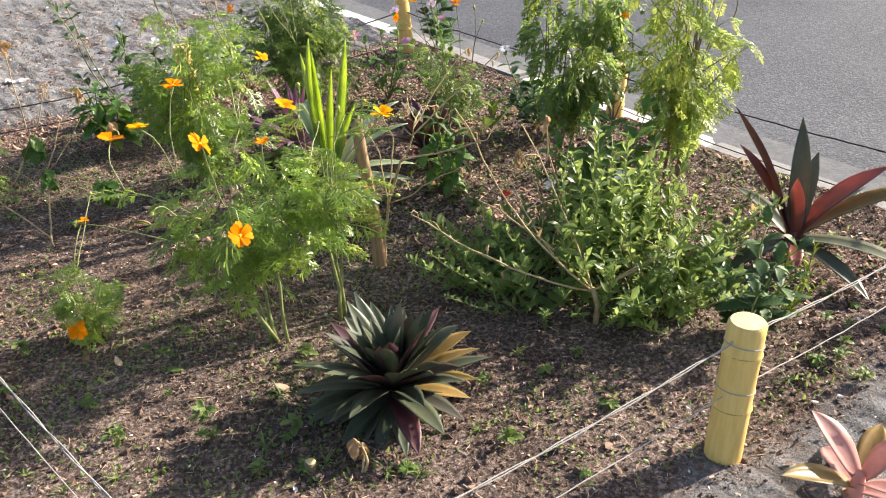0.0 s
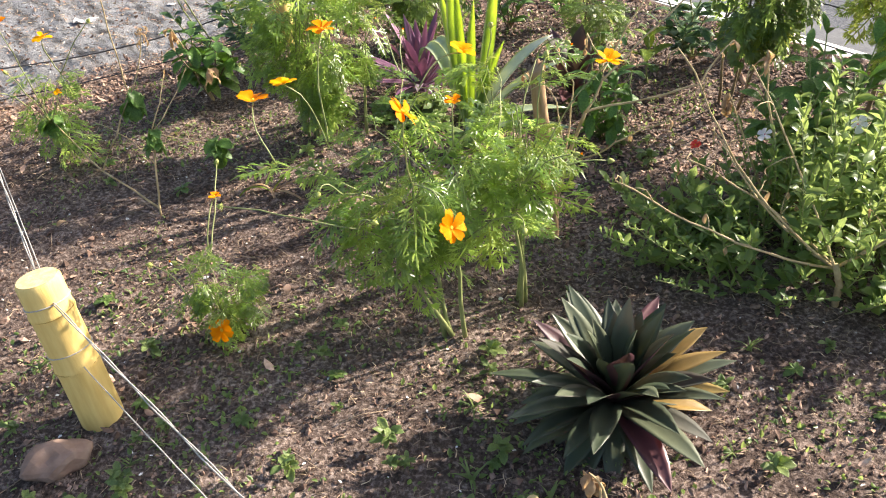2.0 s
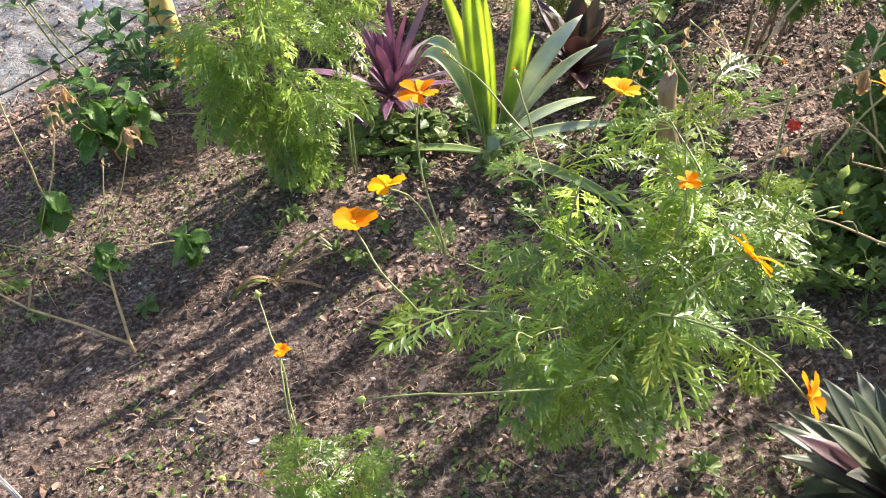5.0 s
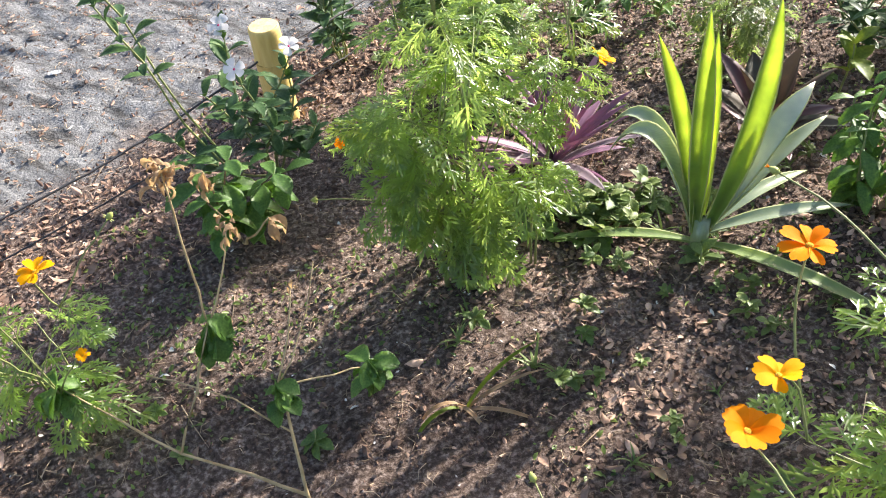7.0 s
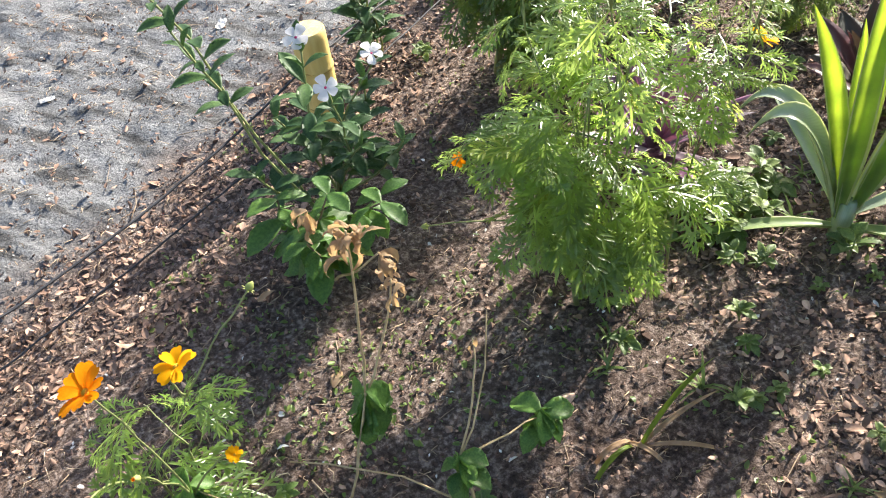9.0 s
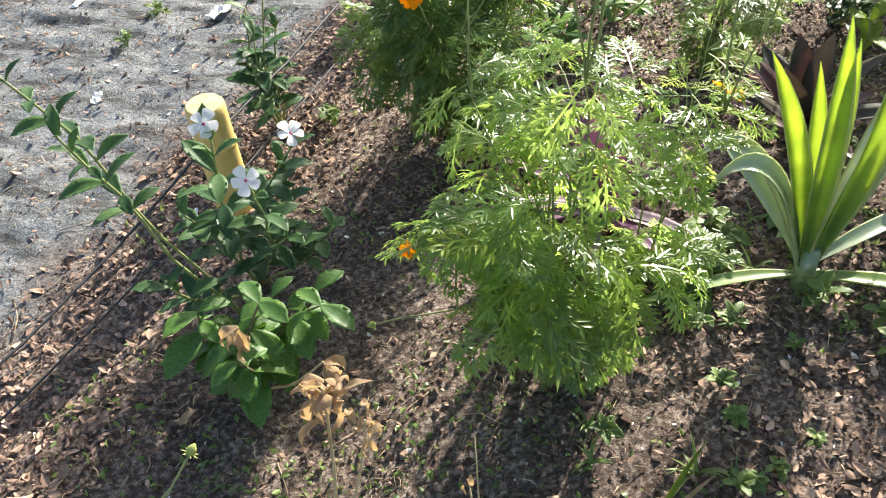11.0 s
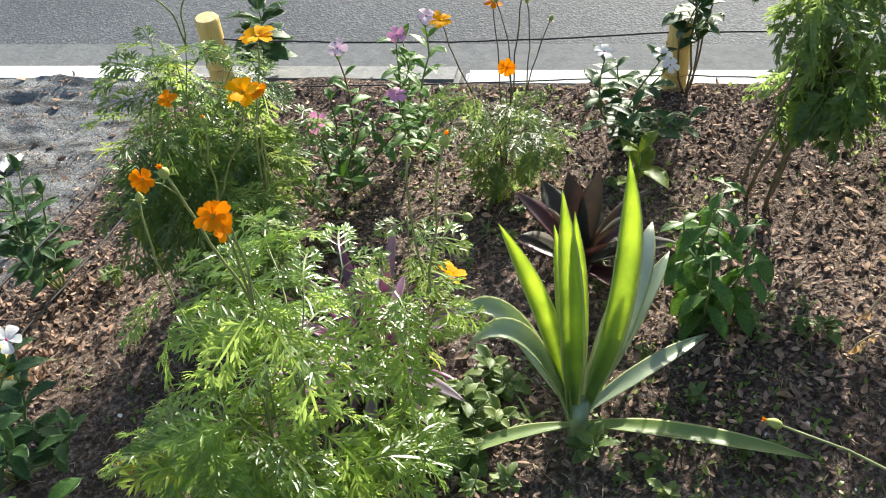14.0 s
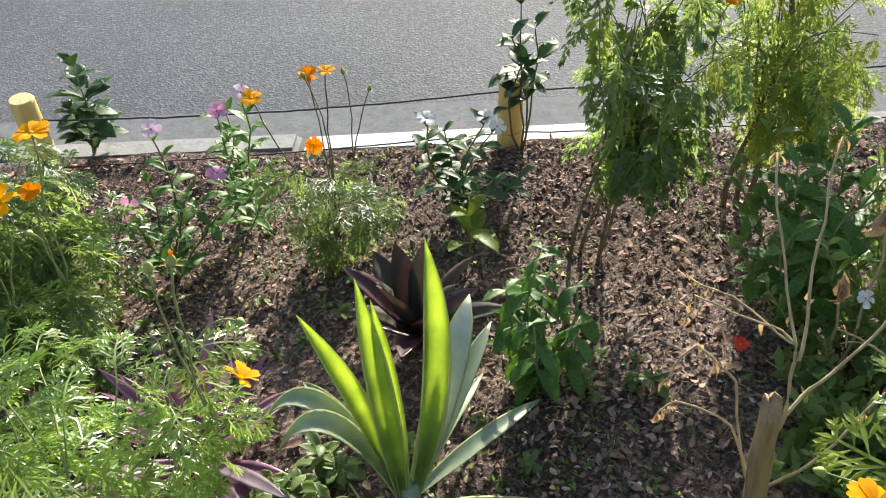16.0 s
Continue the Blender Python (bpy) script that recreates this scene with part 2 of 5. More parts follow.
M_YELLOW = plain_material("golden_petal", (0.88, 0.36, 0.002), (0.92, 0.46, 0.004), 0.6, 0.08, 90.0, 0.2, False, (0.95, 0.46, 0.003))
M_RED = plain_material("red_petal", (0.75, 0.05, 0.04), (0.85, 0.09, 0.06), 0.5, 0.25, 90.0, 0.2, False, (1.0, 0.1, 0.05))
M_DISC = plain_material("flower_disc", (0.62, 0.30, 0.02), (0.90, 0.60, 0.05), 0.8, 0.2, 400.0, 0.8)
M_WHITE = plain_material("white_petal", (0.82, 0.80, 0.82), (0.88, 0.86, 0.87), 0.5, 0.25, 60.0, 0.2, False, (0.9, 0.85, 0.88))
M_PINK = plain_material("pink_petal", (0.66, 0.25, 0.52), (0.78, 0.40, 0.64), 0.5, 0.25, 60.0, 0.2, False, (0.85, 0.35, 0.6))
M_PALEPINK = plain_material("pale_pink_petal", (0.78, 0.58, 0.72), (0.84, 0.70, 0.80), 0.5, 0.25, 60.0, 0.2, False, (0.9, 0.6, 0.8))
M_EYE = plain_material("pink_eye", (0.55, 0.04, 0.16), (0.65, 0.08, 0.2))
M_LITTER = plain_material("leaf_litter", (0.21, 0.140, 0.108), (0.42, 0.315, 0.255), 0.85, 0.2, 60.0, 0.5, True)
M_TWIG = plain_material("twigs", (0.24, 0.19, 0.14), (0.52, 0.44, 0.33), 0.9, 0.15, 60.0, 0.5, True)
M_CLOD = plain_material("soil_crumbs", (0.11, 0.076, 0.062), (0.25, 0.185, 0.155), 0.95, 0.1, 60.0, 0.5, True)
M_STONE = plain_material("brown_stone", (0.20, 0.13, 0.10), (0.34, 0.24, 0.19), 0.9, 0.2, 25.0, 0.8)
M_PETALBIT = plain_material("fallen_petals", (0.70, 0.67, 0.62), (0.85, 0.82, 0.78), 0.7, 0.2)


# ---- geometry helpers ----
class Mass:
    """Collects many small pieces into one mesh."""

    def __init__(self):
        self.v, self.f, self.m, self.n = [], [], [], 0

    def add(self, verts, faces, m=None, mat=0):
        a = np.asarray(verts, float)
        if m is not None:
            a = a @ np.array(m.to_3x3()).T + np.array(m.translation)
        self.v.append(a)
        self.f.extend([tuple(i + self.n for i in f) for f in faces])
        self.m.extend([mat] * len(faces))
        self.n += len(a)

    def tube(self, pts, r0, r1, sides=6, mat=0):
        pts = [Vector(p) for p in pts]
        verts, faces = [], []
        up = Vector((0.3, 0.2, 1)).normalized()
        for i, p in enumerate(pts):
            d = (pts[min(i + 1, len(pts) - 1)] - pts[max(i - 1, 0)]).normalized()
            side = d.cross(up if abs(d.dot(up)) < 0.95 else Vector((1, 0, 0))).normalized()
            other = d.cross(side)
            r = r0 + (r1 - r0) * i / max(1, len(pts) - 1)
            for k in range(sides):
                a = 2 * math.pi * k / sides
                verts.append(p + (side * math.cos(a) + other * math.sin(a)) * r)
        for i in range(len(pts) - 1):
            for k in range(sides):
                k2 = (k + 1) % sides
                faces.append((i * sides + k, i * sides + k2, (i + 1) * sides + k2, (i + 1) * sides + k))
        faces.append(tuple(range(sides))[::-1])
        faces.append(tuple((len(pts) - 1) * sides + k for k in range(sides)))
        self.add(verts, faces, None, mat)

    def mesh(self, name, mats, smooth=True):
        me = bpy.data.meshes.new(name)
        if self.n:
            me.from_pydata(np.concatenate(self.v).tolist(), [], self.f)
        for mat in mats if isinstance(mats, (list, tuple)) else [mats]:
            me.materials.append(mat)
        if self.n:
            me.polygons.foreach_set("material_index", self.m)
            me.polygons.foreach_set("use_smooth", [smooth] * len(self.f))
        me.update()
        return me


def part(name, me, parent, m=None, label=""):
    """Links a mesh as one part under a thing."""
    ob = new(name, me)
    ob.parent = parent
    if m is not None:
        ob.matrix_basis = m
    return tagged(ob, label)


def thing(name, at, label, category, group=""):
    ob = new(name)
    ob.empty_display_size = 0.05
    ob.location = at
    return tagged(ob, label, category, group)


def arc(a, b, lift=0.0, n=6, sway=0.0, rng=random):
    """A bowed line from a to b."""
    a, b = Vector(a), Vector(b)
    side = Vector((rng.uniform(-1, 1), rng.uniform(-1, 1), 0)) * sway
    seed, size = rng.uniform(0, 50), 0.035 * (b - a).length
    out = []
    for i in range(n + 1):
        t = i / n
        wob = Vector((noise.noise(Vector((t * 3.1, seed, 0))), noise.noise(Vector((t * 3.1, seed, 9))), noise.noise(Vector((t * 3.1, seed, 17))))) * size * min(1.0, 5 * t, 5 * (1 - t))
        out.append(a.lerp(b, t) + (Vector((0, 0, lift)) + side) * (4 * t * (1 - t)) + wob)
    return out


def blade(length, width, rise, fall, n=8, cup=0.2, thick=0.0, wide_at=0.4, tip=1.0, root=0.35, twist=0.0, wave=0.0):
    """A leaf along +x that starts at the slope rise and ends at the slope fall (degrees). Upper faces carry material 0, the others 1."""
    across = (-1.0, -0.55, 0.0, 0.55, 1.0)
    x = z = 0.0
    top, low = [], []
    for i in range(n + 1):
        t = i / n
        a = radians(rise + (fall - rise) * t)
        if i:
            x, z = x + math.cos(a) * length / n, z + math.sin(a) * length / n
        if t < wide_at:
            w = root + (1 - root) * math.sin(0.5 * math.pi * t / wide_at)
        else:
            w = max(0.0, math.cos(0.5 * math.pi * ((t - wide_at) / (1 - wide_at)) ** tip)) if t < 1 else 0.0
        w = max(w, 0.03) * width / 2
        up = Vector((-math.sin(a), 0, math.cos(a)))
        tw = radians(twist * t)
        for k in across:
            lift = cup * abs(k) * w + wave * w * math.sin(9 * t + 3 * k)
            p = Vector((x, k * w * math.cos(tw), z)) + up * (lift + k * w * math.sin(tw))
            top.append(p)
            low.append(p - up * thick * (1 - abs(k) * 0.8) * (1 - 0.8 * t))
    faces = [(i * 5 + k, (i + 1) * 5 + k, (i + 1) * 5 + k + 1, i * 5 + k + 1) for i in range(n) for k in range(4)]
    if not thick:
        return top, faces, [0] * len(faces)
    o = len(top)
    under = [tuple(q + o for q in f[::-1]) for f in faces]
    rim = [(i * 5, i * 5 + o, (i + 1) * 5 + o, (i + 1) * 5) for i in range(n)] + [(i * 5 + 4, (i + 1) * 5 + 4, (i + 1) * 5 + 4 + o, i * 5 + 4 + o) for i in range(n)]
    return top + low, faces + under + rim, [0] * len(faces) + [1] * len(under) + [2] * len(rim)


def blade_mesh(name, mats, *args, **kw):
    v, f, m = blade(*args, **kw)
    mats = mats if isinstance(mats, (list, tuple)) else [mats]
    me = bpy.data.meshes.new(name)
    me.from_pydata([tuple(p) for p in v], [], f)
    for mat in mats:
        me.materials.append(mat)
    me.polygons.foreach_set("material_index", [min(q, len(mats) - 1) for q in m])
    me.polygons.foreach_set("use_smooth", [True] * len(f))
    me.update()
    return me


def aim(at, yaw, pitch=0.0, roll=0.0, scale=1.0):
    """A pose whose +x points to the compass angle yaw, raised by pitch (degrees)."""
    return Matrix.Translation(at) @ Euler((0, 0, radians(yaw))).to_matrix().to_4x4() @ Euler((0, radians(-pitch), 0)).to_matrix().to_4x4() @ Euler((radians(roll), 0, 0)).to_matrix().to_4x4() @ Matrix.Scale(scale, 4)


# ---- ground ----
KN, KD = Vector((0.742, 0.670, 0)), Vector((0.670, -0.742, 0))
KERB_W = 2.78
ROAD_Z = -0.10


def fence_side(x, y):
    """How far a place lies out on the sandy verge (metres, positive there)."""
    far = (-0.573 * (x + 1.09) + 0.82 * (y - 3.72))
    right = 0.63 * (x - 0.77) - 0.78 * (y - 1.43) + 0.02
    left = -0.82 * (x + 1.03) - 0.57 * (y - 1.55) - 0.75
    front = -0.66 * (x + 0.11) - 0.75 * (y - 0.757) - 0.75
    front2 = 0.60 * (x + 0.11) - 0.80 * (y - 0.757) - 0.35
    return max(far, right, left, front, front2)


def gz(x, y):
    """Height of the ground."""
    p = Vector((x, y, 0.0))
    out = max(0.0, min(1.0, fence_side(x, y) / 0.2))
    q = Vector((KD.dot(p), KN.dot(p), 0.0))
    drift = 0.6 * noise.noise(Vector((q.x * 4.0, q.y * 13.0 + 1.2 * noise.noise(p * 3.0), 4.0))) + 0.5 * noise.noise(Vector((q.x * 11.0, q.y * 34.0, 8.0)))
    h = 0.016 * noise.noise(p * 2.3) + 0.014 * out * drift + (0.009 - 0.002 * out) * noise.noise(p * 8.0) + 0.006 * noise.noise(p * 27.0)
    bank = max(0.0, min(1.0, (q.y - KERB_W + 0.30) / 0.30))
    return h + (0.020 + 0.012 * noise.noise(p * 6.0)) * bank * bank - 0.009 * max(0.0, min(1.0, fence_side(x, y) / 0.4)) * (1 - bank)


def build_ground():
    def steps(lo, a, b, hi, step):
        fine = list(np.arange(a, b, step)) + [b]
        left, g = [], 0.05
        x = a
        while x > lo:
            x -= g
            g *= 1.6
            left.append(max(x, lo))
        right, g = [], 0.05
        x = b
        while x < hi:
            x += g
            g *= 1.6
            right.append(min(x, hi))
        return left[::-1] + fine + right

    ss = steps(-70, -5.4, 0.9, 70, 0.016)
    ws = steps(-70, -0.35, KERB_W, KERB_W, 0.016)
    verts, sand = [], []
    for w in ws:
        for s in ss:
            x, y = KD.x * s + KN.x * w, KD.y * s + KN.y * w
            fade = max(0.0, min(1.0, (s + 5.9) / 0.5, (1.4 - s) / 0.5, (w + 0.85) / 0.5))
            near = fade > 0
            verts.append((x, y, gz(x, y) * fade if near else 0.0))
            f = fence_side(x, y) + 0.10 * noise.noise(Vector((x, y, 3)) * 4.0) + 0.05 * noise.noise(Vector((x, y, 5)) * 15.0) if near else 1.0
            sand.append(max(0.0, min(1.0, f / 0.16)))
    k = len(ss)
    faces = [(j * k + i, j * k + i + 1, (j + 1) * k + i + 1, (j + 1) * k + i) for j in range(len(ws) - 1) for i in range(k - 1)]
    me = bpy.data.meshes.new("garden_ground")
    me.from_pydata(verts, [], faces)
    me.materials.append(M_SOIL)
    me.attributes.new("sand", "FLOAT", "POINT").data.foreach_set("value", sand)
    me.polygons.foreach_set("use_smooth", [True] * len(faces))
    tagged(new("ground", me), "dark brown garden soil with a pale sandy verge", "ground", kind="structure")


def strip(name, w0, w1, z, mat, label, category, s=80.0, cuts=1):
    me = bpy.data.meshes.new(name)
    v = []
    for i in range(cuts + 1):
        w = w0 + (w1 - w0) * i / cuts
        for q in (-s, s):
            v.append((KD.x * q + KN.x * w, KD.y * q + KN.y * w, z))
    me.from_pydata(v, [], [(2 * i, 2 * i + 1, 2 * i + 3, 2 * i + 2) for i in range(cuts)])
    me.materials.append(mat)
    return tagged(new(name, me), label, category, kind="structure")


def box_bevel(size, bevel, jitter=0.0):
    bm = bmesh.new()
    bmesh.ops.create_cube(bm, size=1.0)
    bmesh.ops.scale(bm, vec=size, verts=bm.verts)
    bmesh.ops.bevel(bm, geom=list(bm.edges), offset=bevel, segments=2, affect="EDGES")
    for v in bm.verts:
        v.co += Vector((random.uniform(-1, 1), random.uniform(-1, 1), random.uniform(-1, 1))) * jitter
    return bm


def build_kerb():
    kerb = thing("kerb", (KD.x * -2 + KN.x * KERB_W, KD.y * -2 + KN.y * KERB_W, 0), "concrete kerb stones, every other one whitewashed", "kerb")
    kerb["kind"] = "structure"
    yaw = math.degrees(math.atan2(KD.y, KD.x))
    meshes = []
    for mat in (M_KERB, M_KERBW):
        bm = box_bevel((1.015, 0.108, 0.36), 0.014, 0.003)
        me = bpy.data.meshes.new("kerb_stone")
        bm.to_mesh(me)
        me.materials.append(mat)
        meshes.append(me)
    for i in range(-9, 10):
        s = -3.10 + 1.03 * i
        c = KD * (s + 2.0) + KN * 0.055
        white = i % 2 != 0
        part("kerb_stone", meshes[1 if white else 0], kerb, pose(c.x, c.y, -0.172 + random.uniform(-0.005, 0.005), random.uniform(-1, 1), 0, yaw + random.uniform(-0.4, 0.4)), "whitewashed kerb stone" if white else "")


def scatter_zone(rng, count, x0, x1, y0, y1, keep):
    out = []
    while len(out) < count:
        x, y = rng.uniform(x0, x1), rng.uniform(y0, y1)
        if KN.x * x + KN.y * y < KERB_W - 0.01 and rng.random() < keep(x, y):
            out.append((x, y))
    return out


def build_litter():
    rng = random.Random(5)

    def dense(x, y):
        f = fence_side(x, y)
        n = 0.5 + 0.9 * noise.noise(Vector((x, y, 9)) * 2.2)
        if f > 0.12:
            heap = noise.noise(Vector((x, y, 2)) * 3.0) if y - x > 6.3 else 0.0
            return max(0.09, 1.4 * heap)
        ridge = (1.3 if y > 2.0 else 0.25) * math.exp(-((f + 0.14) / 0.17) ** 2)
        back = 0.75 if (x > -0.65 and y > 2.2 and y < 4.0) else 0.13
        return max(0.0, min(1.0, max(ridge, back) * (0.35 + n)))

    curls = []
    for k in range(7):
        v, f, _ = blade(1.0, rng.uniform(0.4, 0.6), rng.uniform(-15, 30), rng.uniform(-70, 10), 3, rng.uniform(-0.6, 0.7))
        curls.append((v, f))
    mass = Mass()
    for x, y in scatter_zone(rng, 22000, -2.9, 1.7, 1.0, 5.4, dense):
        v, f = rng.choice(curls)
        size = rng.uniform(0.006, 0.018) if rng.random() < 0.94 else rng.uniform(0.02, 0.042)
        if (x > -0.65 and y > 2.2 or fence_side(x, y) > -0.3 and y > 2.0) and rng.random() < 0.6:
            size = rng.uniform(0.009, 0.026)
        mass.add(v, f, aim((x, y, gz(x, y) + rng.uniform(0.0005, 0.010)), rng.uniform(0, 360), rng.uniform(-16, 16), rng.uniform(-22, 22) + rng.choice((0, 180)), size))
    tagged(new("fallen_leaves", mass.mesh("fallen_leaves", M_LITTER)), "dry brown fallen leaves strewn over the soil", "leaf litter", kind="stuff")

    mass = Mass()
    octa = [(1, 0, 0), (-1, 0, 0), (0, 1, 0), (0, -1, 0), (0, 0, 0.8), (0, 0, -0.6)]
    of = [(0, 2, 4), (2, 1, 4), (1, 3, 4), (3, 0, 4), (2, 0, 5), (1, 2, 5), (3, 1, 5), (0, 3, 5)]
    for x, y in scatter_zone(rng, 25000, -2.5, 1.6, 1.0, 4.5, lambda x, y: 0.12 if fence_side(x, y) > 0.1 else 0.9):
        r = rng.uniform(0.002, 0.0055) if rng.random() < 0.93 else rng.uniform(0.006, 0.012)
        mass.add(octa, of, Matrix.Translation((x, y, gz(x, y) + r * 0.2)) @ Euler((rng.uniform(0, 6), rng.uniform(0, 6), rng.uniform(0, 6))).to_matrix().to_4x4() @ Matrix.Diagonal((r * rng.uniform(0.6, 1.4), r * rng.uniform(0.6, 1.4), r, 1)))
    tagged(new("soil_crumbs", mass.mesh("soil_crumbs", M_CLOD, False)), "loose crumbs of dark soil", "soil", kind="stuff")

    mass = Mass()
    for x, y in scatter_zone(rng, 11000, -2.8, 1.7, 1.0, 5.2, lambda x, y: 0.55 if fence_side(x, y) > 0.1 else 0.8):
        a, ln = rng.uniform(0, 6.28), rng.uniform(0.010, 0.034) if rng.random() < 0.985 else rng.uniform(0.05, 0.14)
        dx, dy = math.cos(a) * ln, math.sin(a) * ln
        z0 = gz(x, y) + 0.003
        mass.tube([(x, y, z0), (x + dx * 0.5 + rng.uniform(-0.01, 0.01), y + dy * 0.5, z0 + rng.uniform(0, 0.008)), (x + dx, y + dy, gz(x + dx, y + dy) + 0.003)], rng.uniform(0.0006, 0.0015) + 0.006 * max(0, ln - 0.05), 0.0005, 3)
    tagged(new("twigs", mass.mesh("twigs", M_TWIG)), "thin dry twigs and grass scraps on the ground", "twigs", kind="stuff")

    mass = Mass()
    for x, y in scatter_zone(rng, 8500, -1.6, 1.5, 1.0, 3.75, lambda x, y: 0.0 if fence_side(x, y) > 0.05 else max(0.0, 0.16 + 1.1 * noise.noise(Vector((x, y, 4)) * 2.6)) * (1.0 if y < 2.3 else 0.8)):
        v, f = rng.choice(curls)
        mass.add(v, f, aim((x, y, gz(x, y) + 0.001), rng.uniform(0, 360), rng.uniform(10, 80), rng.uniform(-30, 30), rng.uniform(0.006, 0.018)))
    tagged(new("tiny_weeds", mass.mesh("tiny_weeds", M_SHRUB)), "sparse tiny green weeds sprouting from the soil", "weeds", kind="stuff")

    mass = Mass()
    for x, y in scatter_zone(rng, 1100, -2.4, 1.5, 1.1, 4.4, lambda x, y: 0.9):
        v, f = rng.choice(curls)
        mass.add(v, f, aim((x, y, gz(x, y) + 0.004), rng.uniform(0, 360), 0, rng.uniform(-30, 30), rng.uniform(0.004, 0.010) if rng.random() < 0.86 else rng.uniform(0.012, 0.024)))
    tagged(new("fallen_petals", mass.mesh("fallen_petals", M_PETALBIT)), "pale petals and bits lying on soil", "petals", kind="stuff")


# ---- fence ----
def fence_post(at, top, radius, rings, label, seed):
    """A sawn round post, painted, with knots as low rings and a crack; top is its upper end."""
    rng = random.Random(seed)
    base = Vector((at[0], at[1], gz(*at[:2]) - 0.02))
    axis = Vector(top) - base
    height = axis.length
    post = thing("fence_post", base, label, "post", "garden fence posts")
    turn = axis.to_track_quat("Z", "Y").to_matrix().to_4x4()
    sides, mass = 20, Mass()
    levels = sorted({0.0, 0.03, 0.5, 0.93, 0.985, 1.0, *[r + d for r in rings for d in (-0.035, -0.012, 0.0, 0.012, 0.035)]})
    verts, faces = [], []
    for t in levels:
        bulge = 0.0025 * max([0.0] + [1 - abs(t - r) / 0.02 for r in rings])
        for k in range(sides):
            a = 2 * math.pi * k / sides
            r = radius * (1.04 - 0.05 * t) + bulge + 0.0022 * noise.noise(Vector((math.cos(a) * 2, math.sin(a) * 2, t * 3 + seed)))
            if t == 1.0:
                r -= 0.004
            verts.append((math.cos(a) * r, math.sin(a) * r, t * height))
    for j in range(len(levels) - 1):
        for k in range(sides):
            k2 = (k + 1) % sides
            faces.append((j * sides + k, j * sides + k2, (j + 1) * sides + k2, (j + 1) * sides + k))
    faces.append(tuple(range(sides))[::-1])
    mass.add(verts, faces)
    part("shaft", mass.mesh("post_shaft", M_POST), post, turn)
    cap = Mass()
    r = radius * 0.99 - 0.004
    ring = [(math.cos(6.2832 * k / sides) * r, math.sin(6.2832 * k / sides) * r, height + 0.0005) for k in range(sides)]
    inner = [(x * 0.45, y * 0.45, height + 0.0025 * rng.random()) for x, y, _ in ring]
    cap.add(ring + inner + [(0, 0, height + 0.001)], [(k, (k + 1) % sides, sides + (k + 1) % sides, sides + k) for k in range(sides)] + [(sides + k, sides + (k + 1) % sides, 2 * sides) for k in range(sides)])
    part("end_grain", cap.mesh("post_top", M_POSTTOP), post, turn, "paler sawn top")
    if seed in (4, 6, 8):
        crack = Mass()
        a0 = rng.uniform(4.2, 4.6)
        pts = []
        for i in range(9):
            t = 0.12 + 0.86 * i / 8
            a = a0 + 0.12 * math.sin(i * 1.7 + seed)
            rr = radius * (1.04 - 0.05 * t) + 0.0008
            pts.append((math.cos(a) * rr, math.sin(a) * rr, t * height))
        crack.tube(pts, 0.0007, 0.0014, 5)
        part("crack", crack.mesh("post_crack", M_CRACK), post, turn, "dark drying crack")
    for h in rings:
        knot = Mass()
        loop = []
        for k in range(22):
            a = 2 * math.pi * k / 21
            rr = radius * (1.04 - 0.05 * h) + 0.0012
            loop.append((math.cos(a) * rr, math.sin(a) * rr, h * height + 0.002 * math.sin(2 * a + seed)))
        knot.tube(loop, 0.0013, 0.0013, 5)
        part("knot_ring", knot.mesh("post_knot", M_KNOT), post, turn, "darker raised ring")
    for h in (0.55, 0.86):
        if seed in (3, 4):
            tie = Mass()
            loop = [(math.cos(0.4 * k) * (radius * 1.03), math.sin(0.4 * k) * (radius * 1.03), h * height + 0.006 * math.sin(0.4 * k)) for k in range(17)]
            tie.tube(loop, 0.0014, 0.0014, 5)
            part("tie", tie.mesh("post_tie", M_TWINE), post, turn, "twine tied round the post")
    return post


def line_thing(name, ends, sags, radius, mat, label, category, twisted=False, seed=0):
    """A rope or wire from post to post."""
    line = thing(name, ends[0], label, category)
    for (a, b), sag in zip(zip(ends[:-1], ends[1:]), sags):
        a, b = Vector(a) - Vector(ends[0]), Vector(b) - Vector(ends[0])
        n = 40
        base = [a.lerp(b, i / n) - Vector((0, 0, 4 * sag * (i / n) * (1 - i / n))) + Vector((0, 0, 0.004 * noise.noise(Vector((i * 0.5, seed, 0))))) for i in range(n + 1)]
        side = (b - a).cross(Vector((0, 0, 1))).normalized()
        for ph in (0, math.pi) if twisted else (None,):
            mass = Mass()
            pts = base if ph is None else [p + (side * math.cos(i * 0.6 + ph) + Vector((0, 0, 1)) * math.sin(i * 0.6 + ph)) * radius * 1.6 for i, p in enumerate(base)]
            mass.tube(pts, radius, radius, 6)
            part("strand", mass.mesh("strand", mat), line)


POSTS = {
    "A": ((-1.09, 3.51), (-1.085, 3.50, 0.275), 0.040, (0.34, 0.68), 1),
    "B": ((-0.205, 4.22), (-0.215, 4.19, 0.285), 0.034, (0.5,), 2),
    "C": ((0.73, 3.325), (0.738, 3.315, 0.225), 0.034, (0.3, 0.66), 5),
    "D": ((-1.022, 1.552), (-1.06, 1.585, 0.335), 0.043, (0.45, 0.8), 3),
    "E": ((0.763, 1.420), (0.775, 1.440, 0.330), 0.039, (0.42, 0.80), 4),
    "F": ((-0.11, 0.757), (-0.11, 0.757, 0.33), 0.04, (0.5,), 6),
    "H": ((-2.05, 2.93), (-2.05, 2.93, 0.30), 0.04, (0.5,), 7),
    "I": ((1.70, 2.17), (1.70, 2.17, 0.33), 0.04, (0.5,), 8),
}


